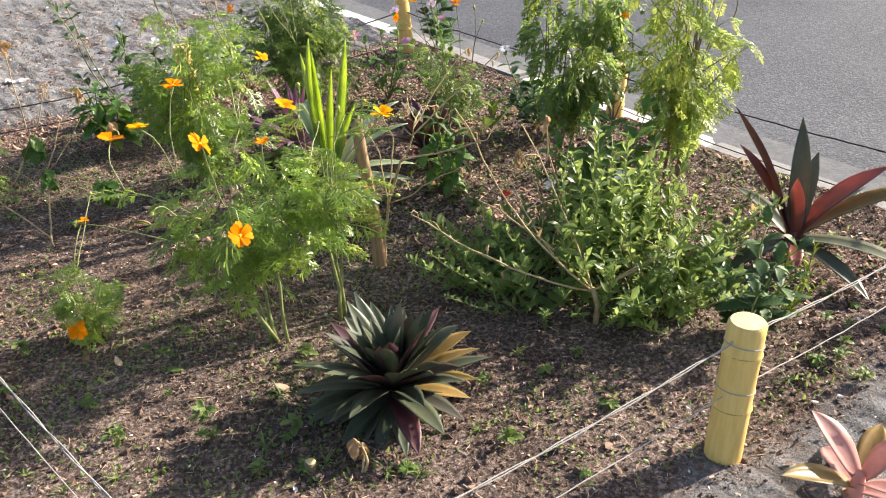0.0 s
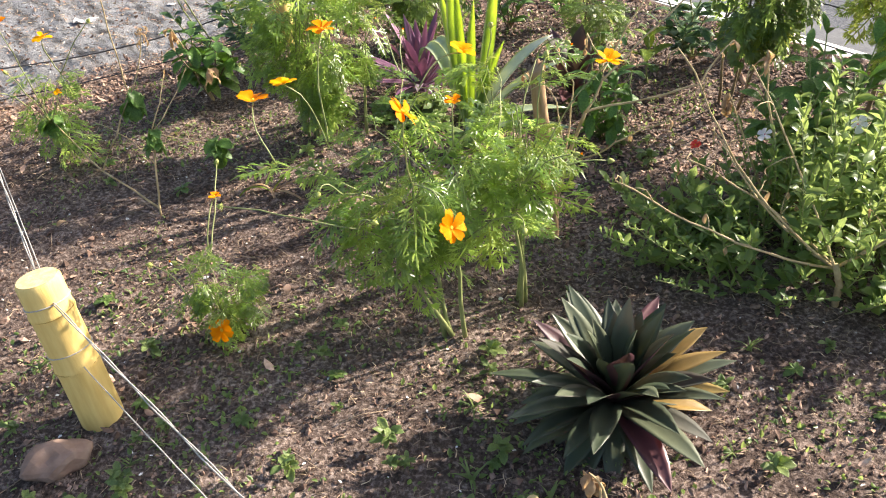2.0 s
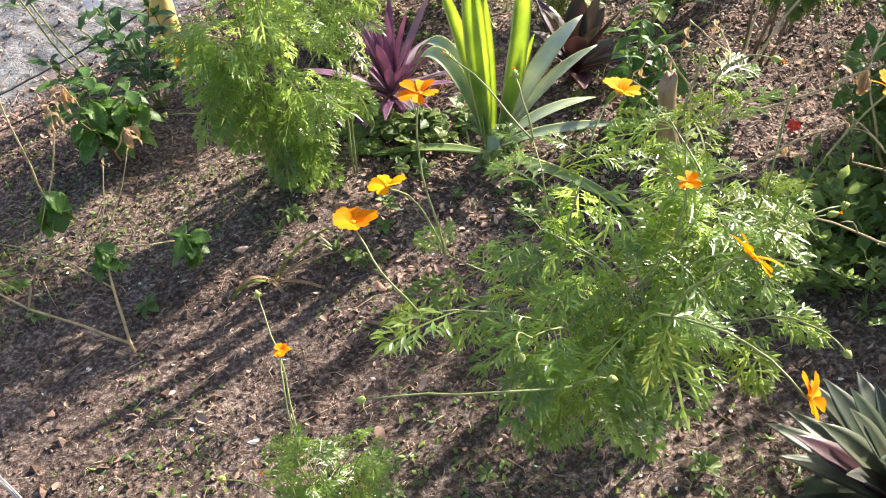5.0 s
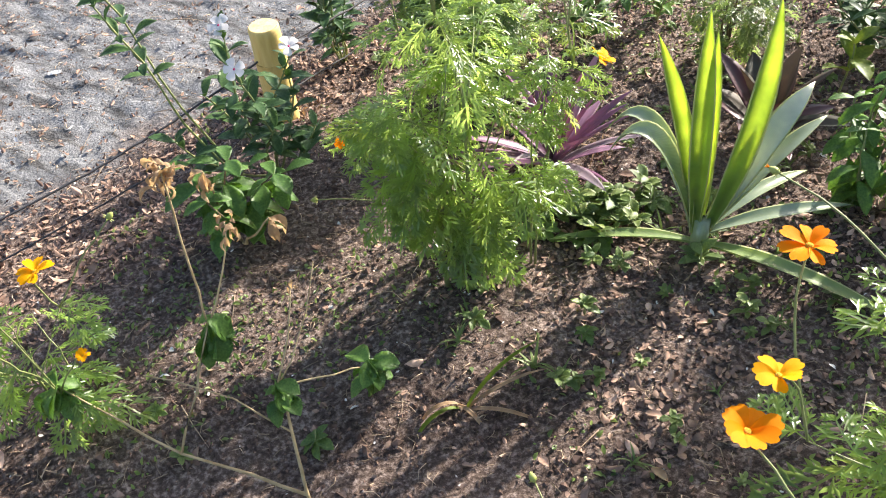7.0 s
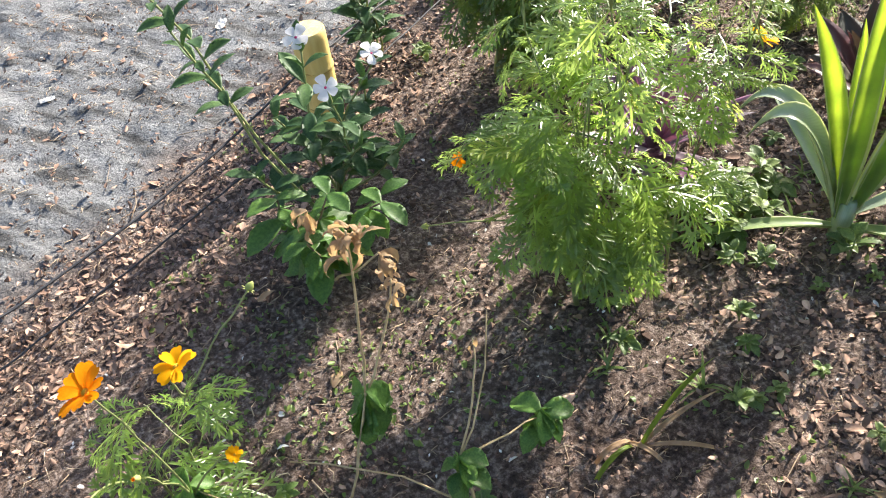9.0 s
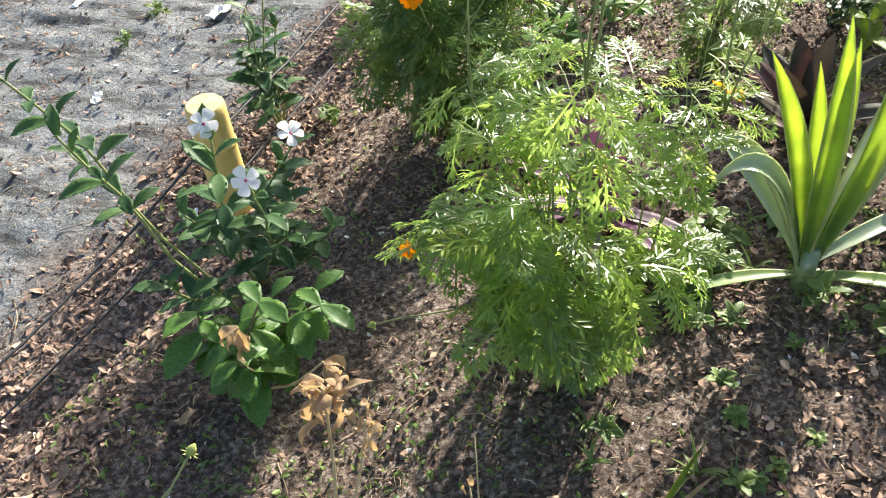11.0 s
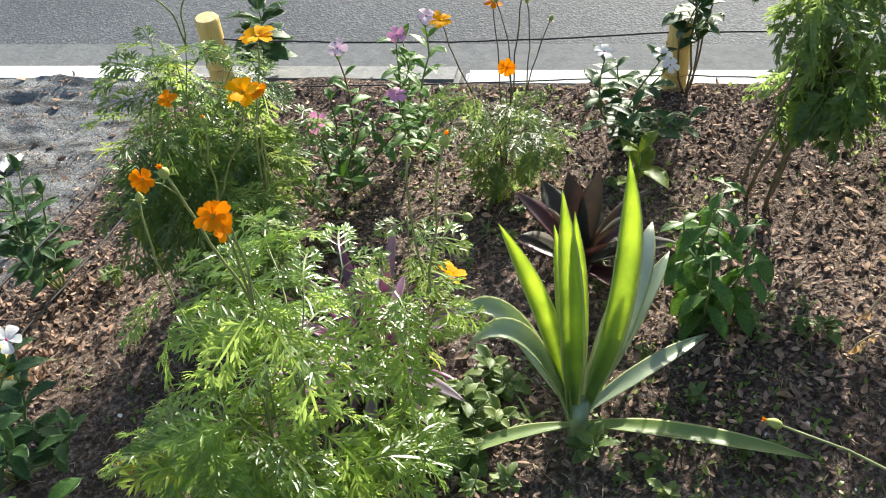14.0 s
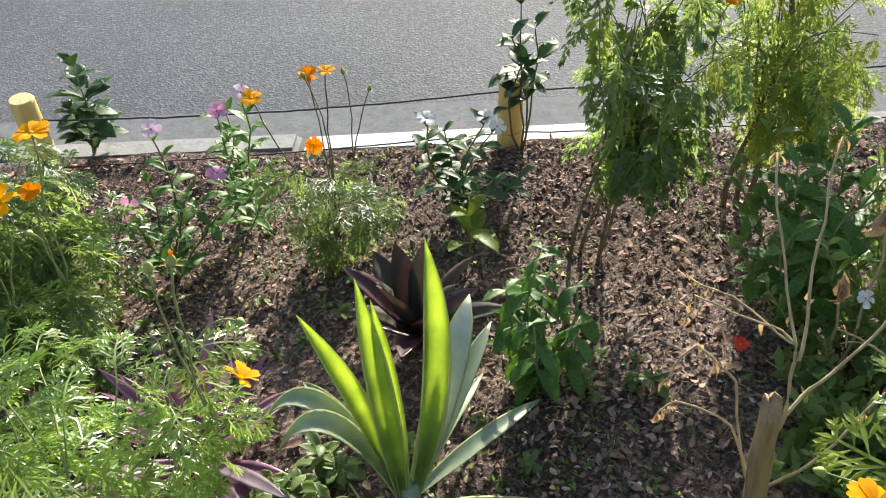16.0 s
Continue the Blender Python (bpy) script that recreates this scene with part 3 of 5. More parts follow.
def build_fence():
    for key, (at, top, r, rings, seed) in POSTS.items():
        worn = key in "AD"
        fence_post(at, top, r, rings, "yellow-painted round wooden fence post set in " + ("soil beside seedlings" if worn else "the garden soil"), seed)

    def p(key, t, off=0.0):
        at, top = POSTS[key][0], Vector(POSTS[key][1])
        q = Vector((at[0], at[1], 0)).lerp(top, t)
        return q + Vector((off, 0, 0))

    line_thing("twine_upper", [p("I", 0.9), p("E", 0.9), p("F", 0.9), p("D", 0.9), p("H", 0.9)], (0.03, 0.02, 0.02, 0.02), 0.0014, M_TWINE, "pale twisted twine strung between the yellow fence posts", "twine", True, 1)
    line_thing("twine_lower", [p("I", 0.5), p("E", 0.5), p("F", 0.5), p("D", 0.45), p("H", 0.4)], (0.03, 0.02, 0.02, 0.02), 0.0014, M_TWINE, "thin grey twine strung low along the fence", "twine", False, 2)
    line_thing("wire_upper", [p("H", 0.6), p("A", 0.72), p("B", 0.76), p("C", 0.80), p("I", 0.8)], (0.05, 0.03, 0.02, 0.02), 0.0028, M_WIRE, "black wire strung between the yellow fence posts", "wire", False, 3)
    line_thing("wire_lower", [p("H", 0.2), p("A", 0.25), p("B", 0.2), p("C", 0.22), p("I", 0.3)], (0.02, 0.02, 0.01, 0.02), 0.0022, M_WIRE, "black wire strung low along the fence", "wire", False, 4)


# ---- flowers ----
PETAL_MESHES = {}


def petal_mesh(kind):
    """One petal along +x, one metre long."""
    if kind in PETAL_MESHES:
        return PETAL_MESHES[kind]
    mat = {"orange": M_ORANGE, "golden": M_YELLOW, "red": M_RED, "white": M_WHITE, "pink": M_PINK, "pale": M_PALEPINK}[kind]
    wide = 0.62 if kind in ("orange", "golden", "red") else 0.78
    verts, faces = [], []
    n, across = 6, (-1, -0.5, 0, 0.5, 1)
    for i in range(n + 1):
        t = i / n
        w = wide / 2 * (0.22 + 0.78 * math.sin(min(1.0, t * 1.25) * math.pi / 2)) * (1 if t < 0.9 else 0.78)
        for k in across:
            notch = 0.07 * (abs(k) == 0.5) * (t == 1) if wide < 0.7 else -0.05 * (abs(k) == 1) * (t == 1)
            verts.append((0.10 + 0.9 * t + notch, k * w, 0.16 * t * (1 - 0.9 * t) * 2 + 0.05 * abs(k) * (1 - t) - (0.02 if abs(k) == 0.5 else 0)))
    for i in range(n):
        for k in range(4):
            faces.append((i * 5 + k, (i + 1) * 5 + k, (i + 1) * 5 + k + 1, i * 5 + k + 1))
    me = bpy.data.meshes.new("petal_" + kind)
    me.from_pydata(verts, [], faces)
    me.materials.append(mat)
    me.polygons.foreach_set("use_smooth", [True] * len(faces))
    PETAL_MESHES[kind] = me
    return me


def dome_mesh(name, mat, radius, height, rings=4, sides=10):
    mass, verts, faces = Mass(), [], []
    for j in range(rings):
        a = 0.5 * math.pi * j / rings
        for k in range(sides):
            b = 2 * math.pi * k / sides
            bump = 1 + 0.08 * ((k + j) % 2)
            verts.append((math.cos(b) * radius * math.cos(a) * bump, math.sin(b) * radius * math.cos(a) * bump, height * math.sin(a)))
    verts.append((0, 0, height))
    for j in range(rings - 1):
        for k in range(sides):
            faces.append((j * sides + k, j * sides + (k + 1) % sides, (j + 1) * sides + (k + 1) % sides, (j + 1) * sides + k))
    faces += [((rings - 1) * sides + k, (rings - 1) * sides + (k + 1) % sides, len(verts) - 1) for k in range(sides)]
    faces.append(tuple(range(sides))[::-1])
    mass.add(verts, faces)
    return mass.mesh(name, mat)


DOME_DISC, DOME_EYE = dome_mesh("flower_disc", M_DISC, 0.17, 0.16), dome_mesh("flower_eye", M_EYE, 0.10, 0.06, 3, 8)


def flower(parent, at, facing, radius, kind, rng, petals=None):
    """A flower at a place of its plant: a disc with its petals."""
    count = petals or (8 if kind in ("orange", "golden", "red") else 5)
    q = Vector(facing).normalized().to_track_quat("Z", "Y").to_matrix().to_4x4()
    m = Matrix.Translation(at) @ q @ Euler((0, 0, rng.uniform(0, 6))).to_matrix().to_4x4() @ Matrix.Scale(radius, 4)
    names = {"orange": "orange cosmos flower", "golden": "golden-yellow cosmos flower", "red": "small red flower", "white": "white five-petalled flower", "pink": "pink five-petalled flower", "pale": "pale pink flower"}
    head = part("flower", DOME_DISC if count > 5 else DOME_EYE, parent, m, names[kind])
    for k in range(count):
        turn = 360 * k / count + rng.uniform(-7, 7)
        lift = rng.uniform(-6, 34) if count > 5 else rng.uniform(-3, 8)
        part("petal", petal_mesh(kind), head, aim((0, 0, 0.015 * (k % 2)), turn, lift, rng.uniform(-20, 20), rng.uniform(0.82, 1.08)))
    return head


def bud_mesh(name, mat, radius, length, tip_mat=None):
    mass = Mass()
    profile = ((0.0, 0.35), (0.12, 0.75), (0.35, 1.0), (0.6, 0.92), (0.8, 0.6), (1.0, 0.22))
    sides, verts, faces = 8, [], []
    for t, w in profile:
        for k in range(sides):
            a = 2 * math.pi * k / sides
            r = radius * w * (1 + 0.10 * (k % 2))
            verts.append((math.cos(a) * r, math.sin(a) * r, t * length))
    for j in range(len(profile) - 1):
        for k in range(sides):
            faces.append((j * sides + k, j * sides + (k + 1) % sides, (j + 1) * sides + (k + 1) % sides, (j + 1) * sides + k))
    faces += [tuple(range(sides))[::-1], tuple((len(profile) - 1) * sides + k for k in range(sides))]
    mass.add(verts, faces)
    for k in range(7):
        v, f, _ = blade(length * 0.75, radius * 0.5, 20, -15, 3, 0.3)
        mass.add(v, f, aim((0, 0, 0.001), 360 * k / 7, 10))
    if tip_mat:
        for k in range(6):
            v, f, _ = blade(length * 0.5, radius * 0.7, 80, 65, 2, 0.3)
            mass.add(v, f, aim((0, 0, length * 0.8), 60 * k, 0), 1)
    return mass.mesh(name, [mat] + ([tip_mat] if tip_mat else []))


BUD = bud_mesh("bud", M_BUD, 0.0050, 0.014)
BUD_OPEN = bud_mesh("opening_bud", M_BUD, 0.0046, 0.016, M_ORANGE)


# ---- feathery plants ----
def frond_template(rng, wide=0.034, pairs=5, cut=1, arch=0.34):
    """A divided cosmos leaf along +x, one metre long: a winged rib with folded, pointed leaflets."""
    mass = Mass()

    def lobe(at, yaw, ln, w, tilt, roll=0.0):
        v = [(0, 0, 0), (ln * 0.46, w, 0.45 * w), (ln, 0, -0.12 * ln), (ln * 0.46, -w, 0.45 * w), (ln * 0.5, 0, 0)]
        mass.add(v, [(0, 4, 2, 1), (0, 3, 2, 4)], aim(at, yaw, tilt, roll))

    def spine(t):
        return Vector((t, 0.05 * math.sin(3 * t), 0.10 * t - arch * t * t))

    rib = [spine(i / 5) for i in range(6)]
    wing = [0.010, 0.010, 0.014, 0.016, 0.014, 0.008]
    mass.add([p + Vector((0, k * h, 0)) for p, h in zip(rib, wing) for k in (-1, 1)], [(2 * i, 2 * i + 2, 2 * i + 3, 2 * i + 1) for i in range(5)])
    for i in range(pairs):
        t = 0.24 + 0.64 * i / (pairs - 1) + rng.uniform(-0.02, 0.02)
        size = (0.17 + 0.20 * math.sin(math.pi * (0.25 + 0.72 * i / (pairs - 1)))) * rng.uniform(0.85, 1.15)
        for side in (-1, 1):
            yaw = side * rng.uniform(40, 58)
            o = spine(t)
            d = Vector((math.cos(radians(yaw)), math.sin(radians(yaw)), rng.uniform(-0.28, 0.12)))
            tilt = math.degrees(math.asin(max(-1, min(1, d.z))))
            lobe(o, yaw, size * 1.15, wide, tilt, rng.uniform(-14, 14))
            for j, u in enumerate((0.34, 0.64)[:cut]):
                for q in (-1, 1):
                    lobe(o + d * size * u, yaw + q * rng.uniform(26, 42), size * (0.62 - 0.14 * j) * rng.uniform(0.85, 1.15), wide * 0.85, tilt + rng.uniform(-14, 14), rng.uniform(-14, 14))
    for q in (-32, 0, 32):
        lobe(spine(0.88), q, 0.19 if q else 0.30, wide, -26)
    return np.concatenate(mass.v), mass.f


FRONDS = [frond_template(random.Random(40 + k), 0.025 + 0.003 * (k % 3), 5, 2) for k in range(6)]
BROAD_FRONDS = [frond_template(random.Random(60 + k), 0.044, 5, 2, 0.5) for k in range(5)]


def cosmos(name, base, crown, radii, branches, size, label, seed, flowers=(), buds=(), trunks=1, mat=None, droop=18, low=0.12, yellow=0.06, spread=0.02, trunk_r=0.006, per=8, stem_mat=None, taper=0.45, fronds=None):
    """A feathery plant: stems that fan out from the base, divided leaves along them, flowers and buds on long stalks.
    crown and radii: the middle and half axes of the leafy crown; flowers: (place, kind, radius, facing)."""
    rng = random.Random(seed)
    base = Vector((base[0], base[1], gz(*base[:2])))
    plant = thing(name, base, label, "plant")
    crown = Vector(crown) - base
    stems, leaves = Mass(), Mass()
    roots = [Vector((rng.uniform(-1, 1) * spread, rng.uniform(-1, 1) * spread, -0.01)) for _ in range(trunks)]
    tops, nodes = [], []
    for r in roots:
        hub = crown + Vector((rng.uniform(-0.35, 0.35) * radii[0], rng.uniform(-0.35, 0.35) * radii[1], rng.uniform(-0.1, 0.45) * radii[2]))
        line = arc(r, hub, 0.0, 8, 0.02, rng)
        stems.tube(line, trunk_r, trunk_r * 0.18, 7)
        tops.append(line)
    for b in range(branches):
        line = tops[b % trunks]
        while True:
            u = Vector((rng.uniform(-1, 1), rng.uniform(-1, 1), rng.uniform(-1, 1)))
            if 0.25 < u.length < 1:
                break
        u = u.normalized() * (u.length ** 0.45)
        waist = 1.0 if u.z > -0.1 else 1.0 - taper * (-u.z)
        end = crown + Vector((u.x * radii[0] * waist, u.y * radii[1] * waist, u.z * radii[2]))
        end = crown + (end - crown) * (1.0 + 0.5 * noise.noise(u * 1.9 + Vector((seed, 0, 0))))
        end.z = max(end.z, 0.03)
        start = line[min(len(line) - 1, max(1, int(len(line) * rng.uniform(low, 0.85))))]
        if start.z > end.z + 0.05:
            start = line[max(1, int(len(line) * low))]
        limb = arc(start, end, 0.10 * (end - start).length, 6, 0.012, rng)
        stems.tube(limb, trunk_r * 0.34, 0.0009, 5)
        nodes += limb[2:]
        for k in range(per):
            t = 0.30 + 0.70 * (k // 2) / max(1, (per // 2 - 1)) if per > 1 else 1.0
            t = min(1.0, max(0.0, t + rng.uniform(-0.05, 0.05)))
            i = min(5, int(t * 6))
            p = limb[i].lerp(limb[i + 1], t * 6 - i)
            d = limb[i + 1] - limb[i]
            yaw = math.degrees(math.atan2(d.y, d.x)) + (rng.choice((-1, 1)) if t > 0.95 else (1 if k % 2 else -1)) * rng.uniform(15, 85)
            v, f = rng.choice(fronds or FRONDS)
            s = size * rng.uniform(0.65, 1.15) * (0.75 if t > 0.9 else 1.0)
            leaves.add(v, f, aim(p, yaw, rng.uniform(-droop - 30, 42 - droop) - 32 * max(0.0, -u.z), rng.uniform(-32, 32), s), 1 if rng.random() < yellow else 0)
    for n, (at, kind, r, facing) in enumerate(flowers):
        at = Vector(at) - base
        root = min(nodes, key=lambda p: 1.6 * (p - at).xy.length + 0.6 * abs(p.z - at.z) + 3 * max(0, p.z - at.z + 0.04))
        f = Vector(facing).normalized()
        stalk = arc(root, at - f * 0.10 * r, 0.02, 7, 0.012, rng)
        stems.tube(stalk, 0.0017, 0.0013, 6)
        flower(plant, at, facing, r, kind, rng)
    for n, at in enumerate(buds):
        at = Vector(at) - base
        root = min(nodes, key=lambda p: 1.6 * (p - at).xy.length + 0.6 * abs(p.z - at.z) + 3 * max(0, p.z - at.z + 0.04))
        stalk = arc(root, at, 0.015, 7, 0.01, rng)
        stems.tube(stalk, 0.0017, 0.0012, 6)
        d = (stalk[-1] - stalk[-2]).normalized().to_track_quat("Z", "Y").to_matrix().to_4x4()
        part("bud", BUD_OPEN if n % 3 == 1 else BUD, plant, Matrix.Translation(at) @ d @ Matrix.Scale(1.0, 4))
    part("stem", stems.mesh("stem", stem_mat or M_STEM), plant)
    part("foliage", leaves.mesh("foliage", [mat or M_COSMOS, M_YELLOWLEAF]), plant, None, "finely divided leaves")["kind"] = "stuff"
    return plant


# ---- rosettes ----
def rosette(name, base, leaves, length, width, label, seed, mats, pitch=(78, -8), bend=(10, 55), thick=0.0022, category="plant", root=0.55, odd=(), lift=0.02):
    """A rosette of strap leaves: the inner ones upright and short, the outer ones long and low."""
    rng = random.Random(seed)
    base = Vector((base[0], base[1], gz(*base[:2])))
    plant = thing(name, base, label, category)
    core = Mass()
    core.tube([(0, 0, -0.01), (0, 0, lift + 0.02), (0, 0, lift + 0.05)], 0.020, 0.010, 8)
    part("stem", core.mesh("rosette_stem", mats[0][1]), plant)
    golden = 137.5
    for k in range(leaves):
        t = (k + 0.5) / leaves
        yaw = k * golden + rng.uniform(-17, 17)
        rise = pitch[0] + (pitch[1] - pitch[0]) * t + rng.uniform(-11, 11)
        fall = rise - (bend[0] + (bend[1] - bend[0]) * t) * rng.uniform(0.7, 1.2)
        ln = length * (0.55 + 0.45 * math.sin(math.pi * min(1, 0.15 + t * 0.75))) * rng.uniform(0.78, 1.14)
        pick = mats[0]
        for sector, mat in odd:
            if t > 0.3 and (yaw % 360) > sector[0] and (yaw % 360) < sector[1] and rng.random() < sector[2]:
                pick = mat
        under = pick[0] if t < 0.3 and rng.random() < 0.55 else pick[1]
        me = blade_mesh("rosette_leaf", [pick[0], under, under], ln, width * rng.uniform(0.8, 1.1), rise, max(fall, -62), 9, rng.uniform(0.25, 0.5), thick, 0.45, 1.45, root, rng.uniform(-14, 14), 0.02)
        r = 0.010 + 0.006 * t
        at = (math.cos(radians(yaw)) * r, math.sin(radians(yaw)) * r, lift + 0.045 * (1 - t))
        part("leaf", me, plant, aim(at, yaw, 0, 0))
    return plant


def agave():
    base = Vector((-0.315, 2.655, gz(-0.315, 2.655)))
    plant = thing("agave_plant", base, "young yellow-green agave with upright leaves and four bent outer ones", "plant")
    core = Mass()
    core.tube([(0, 0, -0.02), (0, 0, 0.03), (0.002, 0, 0.09)], 0.021, 0.017, 10)
    part("stem", core.mesh("agave_stem", M_AGAVE_OLD), plant, None, "pale short stem")
    # the bend's control place, tip, width, age, how far its face turns up
    leaves = [
        ((-0.335, 2.690, 0.30), (-0.392, 2.752, 0.473), 0.034, 0, 0.1),
        ((-0.345, 2.640, 0.32), (-0.340, 2.672, 0.548), 0.038, 0, 0.0),
        ((-0.312, 2.660, 0.30), (-0.332, 2.655, 0.515), 0.031, 0, 0.0),
        ((-0.225, 2.620, 0.33), (-0.218, 2.660, 0.550), 0.042, 0, 0.1),
        ((-0.262, 2.650, 0.20), (-0.205, 2.655, 0.330), 0.028, 0, 0.1),
        ((-0.300, 2.690, 0.22), (-0.290, 2.740, 0.420), 0.034, 0, 0.0),
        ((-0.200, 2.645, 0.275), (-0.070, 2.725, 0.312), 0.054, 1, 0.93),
        ((-0.185, 2.650, 0.225), (-0.040, 2.705, 0.240), 0.036, 1, 0.93),
        ((-0.405, 2.700, 0.42), (-0.468, 2.772, 0.225), 0.036, 1, 0.7),
        ((-0.372, 2.780, 0.40), (-0.452, 2.835, 0.225), 0.034, 1, 0.7),
        ((-0.190, 2.690, 0.12), (-0.025, 2.746, 0.070), 0.028, 1, 0.65),
        ((-0.170, 2.630, 0.10), (0.003, 2.626, 0.060), 0.030, 1, 0.8),
        ((-0.330, 2.800, 0.20), (-0.340, 2.870, 0.215), 0.032, 1, 0.8),
        ((-0.430, 2.720, 0.055), (-0.600, 2.775, 0.025), 0.027, 1, 1.0),
        ((-0.220, 2.520, 0.075), (-0.075, 2.340, 0.030), 0.034, 1, 1.0),
    ]
    for mid, tip, width, old, flat in leaves:
        mid, tip = Vector(mid) - base, Vector(tip) - base
        out = Vector((tip.x, tip.y, 0))
        start = Vector((0, 0, 0.055 - 0.022 * (flat > 0.95))) + out.normalized() * 0.012
        face = Vector((-0.55, -0.80, 0.25)).lerp(Vector((0, 0, 1)), flat)
        side = (tip - start).cross(face).normalized()
        n, verts, faces, mat = 14, [], [], []
        for i in range(n + 1):
            t = i / n
            c = start * (1 - t) ** 2 + mid * 2 * t * (1 - t) + tip * t * t
            along = ((mid - start) * (1 - t) + (tip - mid) * t).normalized()
            up = side.cross(along).normalized()
            w = width * 0.53 * (0.42 + 0.58 * math.sin(0.5 * math.pi * min(1, t / 0.42)) ** 1.4) * (1 if t < 0.42 else max(0.03, math.cos(0.5 * math.pi * ((t - 0.42) / 0.58) ** 1.7)))
            thick = 0.007 * (1 - t) + 0.0016
            for k, cup, th in ((-1, 0.62, 0.0), (-0.84, 0.48, 0.0), (-0.45, 0.17, 0.0), (0, 0, 0.0), (0.45, 0.17, 0.0), (0.84, 0.48, 0.0), (1, 0.62, 0.0), (0.5, 0.19, 1), (0, 0, 1), (-0.5, 0.19, 1)):
                verts.append(c + side * k * w + up * (cup * (1 - 0.5 * old) * w - th * thick))
        for i in range(n):
            for k in range(10):
                k2 = (k + 1) % 10
                faces.append((i * 10 + k, i * 10 + k2, (i + 1) * 10 + k2, (i + 1) * 10 + k))
                mat.append(1 if k in (0, 5) else 0)
        faces.append(tuple(n * 10 + k for k in range(10)))
        mat.append(0)
        me = bpy.data.meshes.new("agave_leaf")
        me.from_pydata([tuple(v) for v in verts], [], faces)
        # the widest leaf carries its glare as a whitish colour
        me.materials.append(M_AGAVE_LOW if flat == 1.0 else M_AGAVE_GLARE if width == 0.054 else M_AGAVE_OLD if old else M_AGAVE)
        me.materials.append(M_AGAVE_RIM)
        me.polygons.foreach_set("material_index", mat)
        me.polygons.foreach_set("use_smooth", [True] * len(faces))
        me.update()
        part("leaf", me, plant, None, "whitish leaf with sun glare put into its colour" if width == 0.054 else "greyer bent outer leaf" if old else "")


# ---- leafy plants with opposite leaves ----
LEAF_SETS = {}


def leaf_set(key, mat, lw, n=5):
    """A few leaf meshes of one kind, one metre long."""
    if key not in LEAF_SETS:
        rng = random.Random(len(key))
        LEAF_SETS[key] = [blade_mesh("leaf_" + key, mat, 1.0, lw * rng.uniform(0.9, 1.1), rng.uniform(5, 25), rng.uniform(-45, -10), n, rng.uniform(0.15, 0.4), 0.012, 0.5, 1.3, 0.12, rng.uniform(-12, 12), 0.05) for _ in range(4)]
    return LEAF_SETS[key]


def leafy(name, base, shoots, leaf, size, key, mat, lw, label, seed, flowers=(), stem_mat=None, stem_r=0.0035, gap=0.035, kind="white", fr=0.024, start=0.2, hang=0):
    """Stems that rise from one base, with opposite leaves; shoots: tips in the world; flowers sit on (place, facing)."""
    rng = random.Random(seed)
    base = Vector((base[0], base[1], gz(*base[:2])))
    plant = thing(name, base, label, "plant")
    stems = Mass()
    for tip in shoots:
        tip = Vector(tip) - base
        line = arc((0, 0, -0.01), tip, 0.0, 10, 0.03, rng)
        stems.tube(line, stem_r, stem_r * 0.5, 6)
        length = tip.length
        count = max(2, int(length * (1 - start) / gap))
        for k in range(count + 1):
            t = start + (1 - start) * k / count
            i = min(9, int(t * 10))
            p = line[i].lerp(line[i + 1], t * 10 - i)
            for s in (0, 180):
                yaw = k * 90 + s + rng.uniform(-25, 25)
                sz = size * rng.uniform(0.75, 1.15) * (1 if t < 0.85 else 0.7)
                part("leaf", rng.choice(leaf_set(key, mat, lw)), plant, aim(p, yaw, rng.uniform(5, 40) - hang + 25 * (t > 0.9), rng.uniform(-15, 15), sz))
    for at, facing, k in flowers:
        at = Vector(at) - base
        near = min(([Vector(t) - base for t in shoots]), key=lambda p: (p - at).length)
        stems.tube(arc(near, at, 0.0, 4, 0.002, rng), 0.0016, 0.0012, 5)
        flower(plant, at, facing, fr, k, rng)
    part("stem", stems.mesh("stem", stem_mat or M_STEM), plant)
    return plant




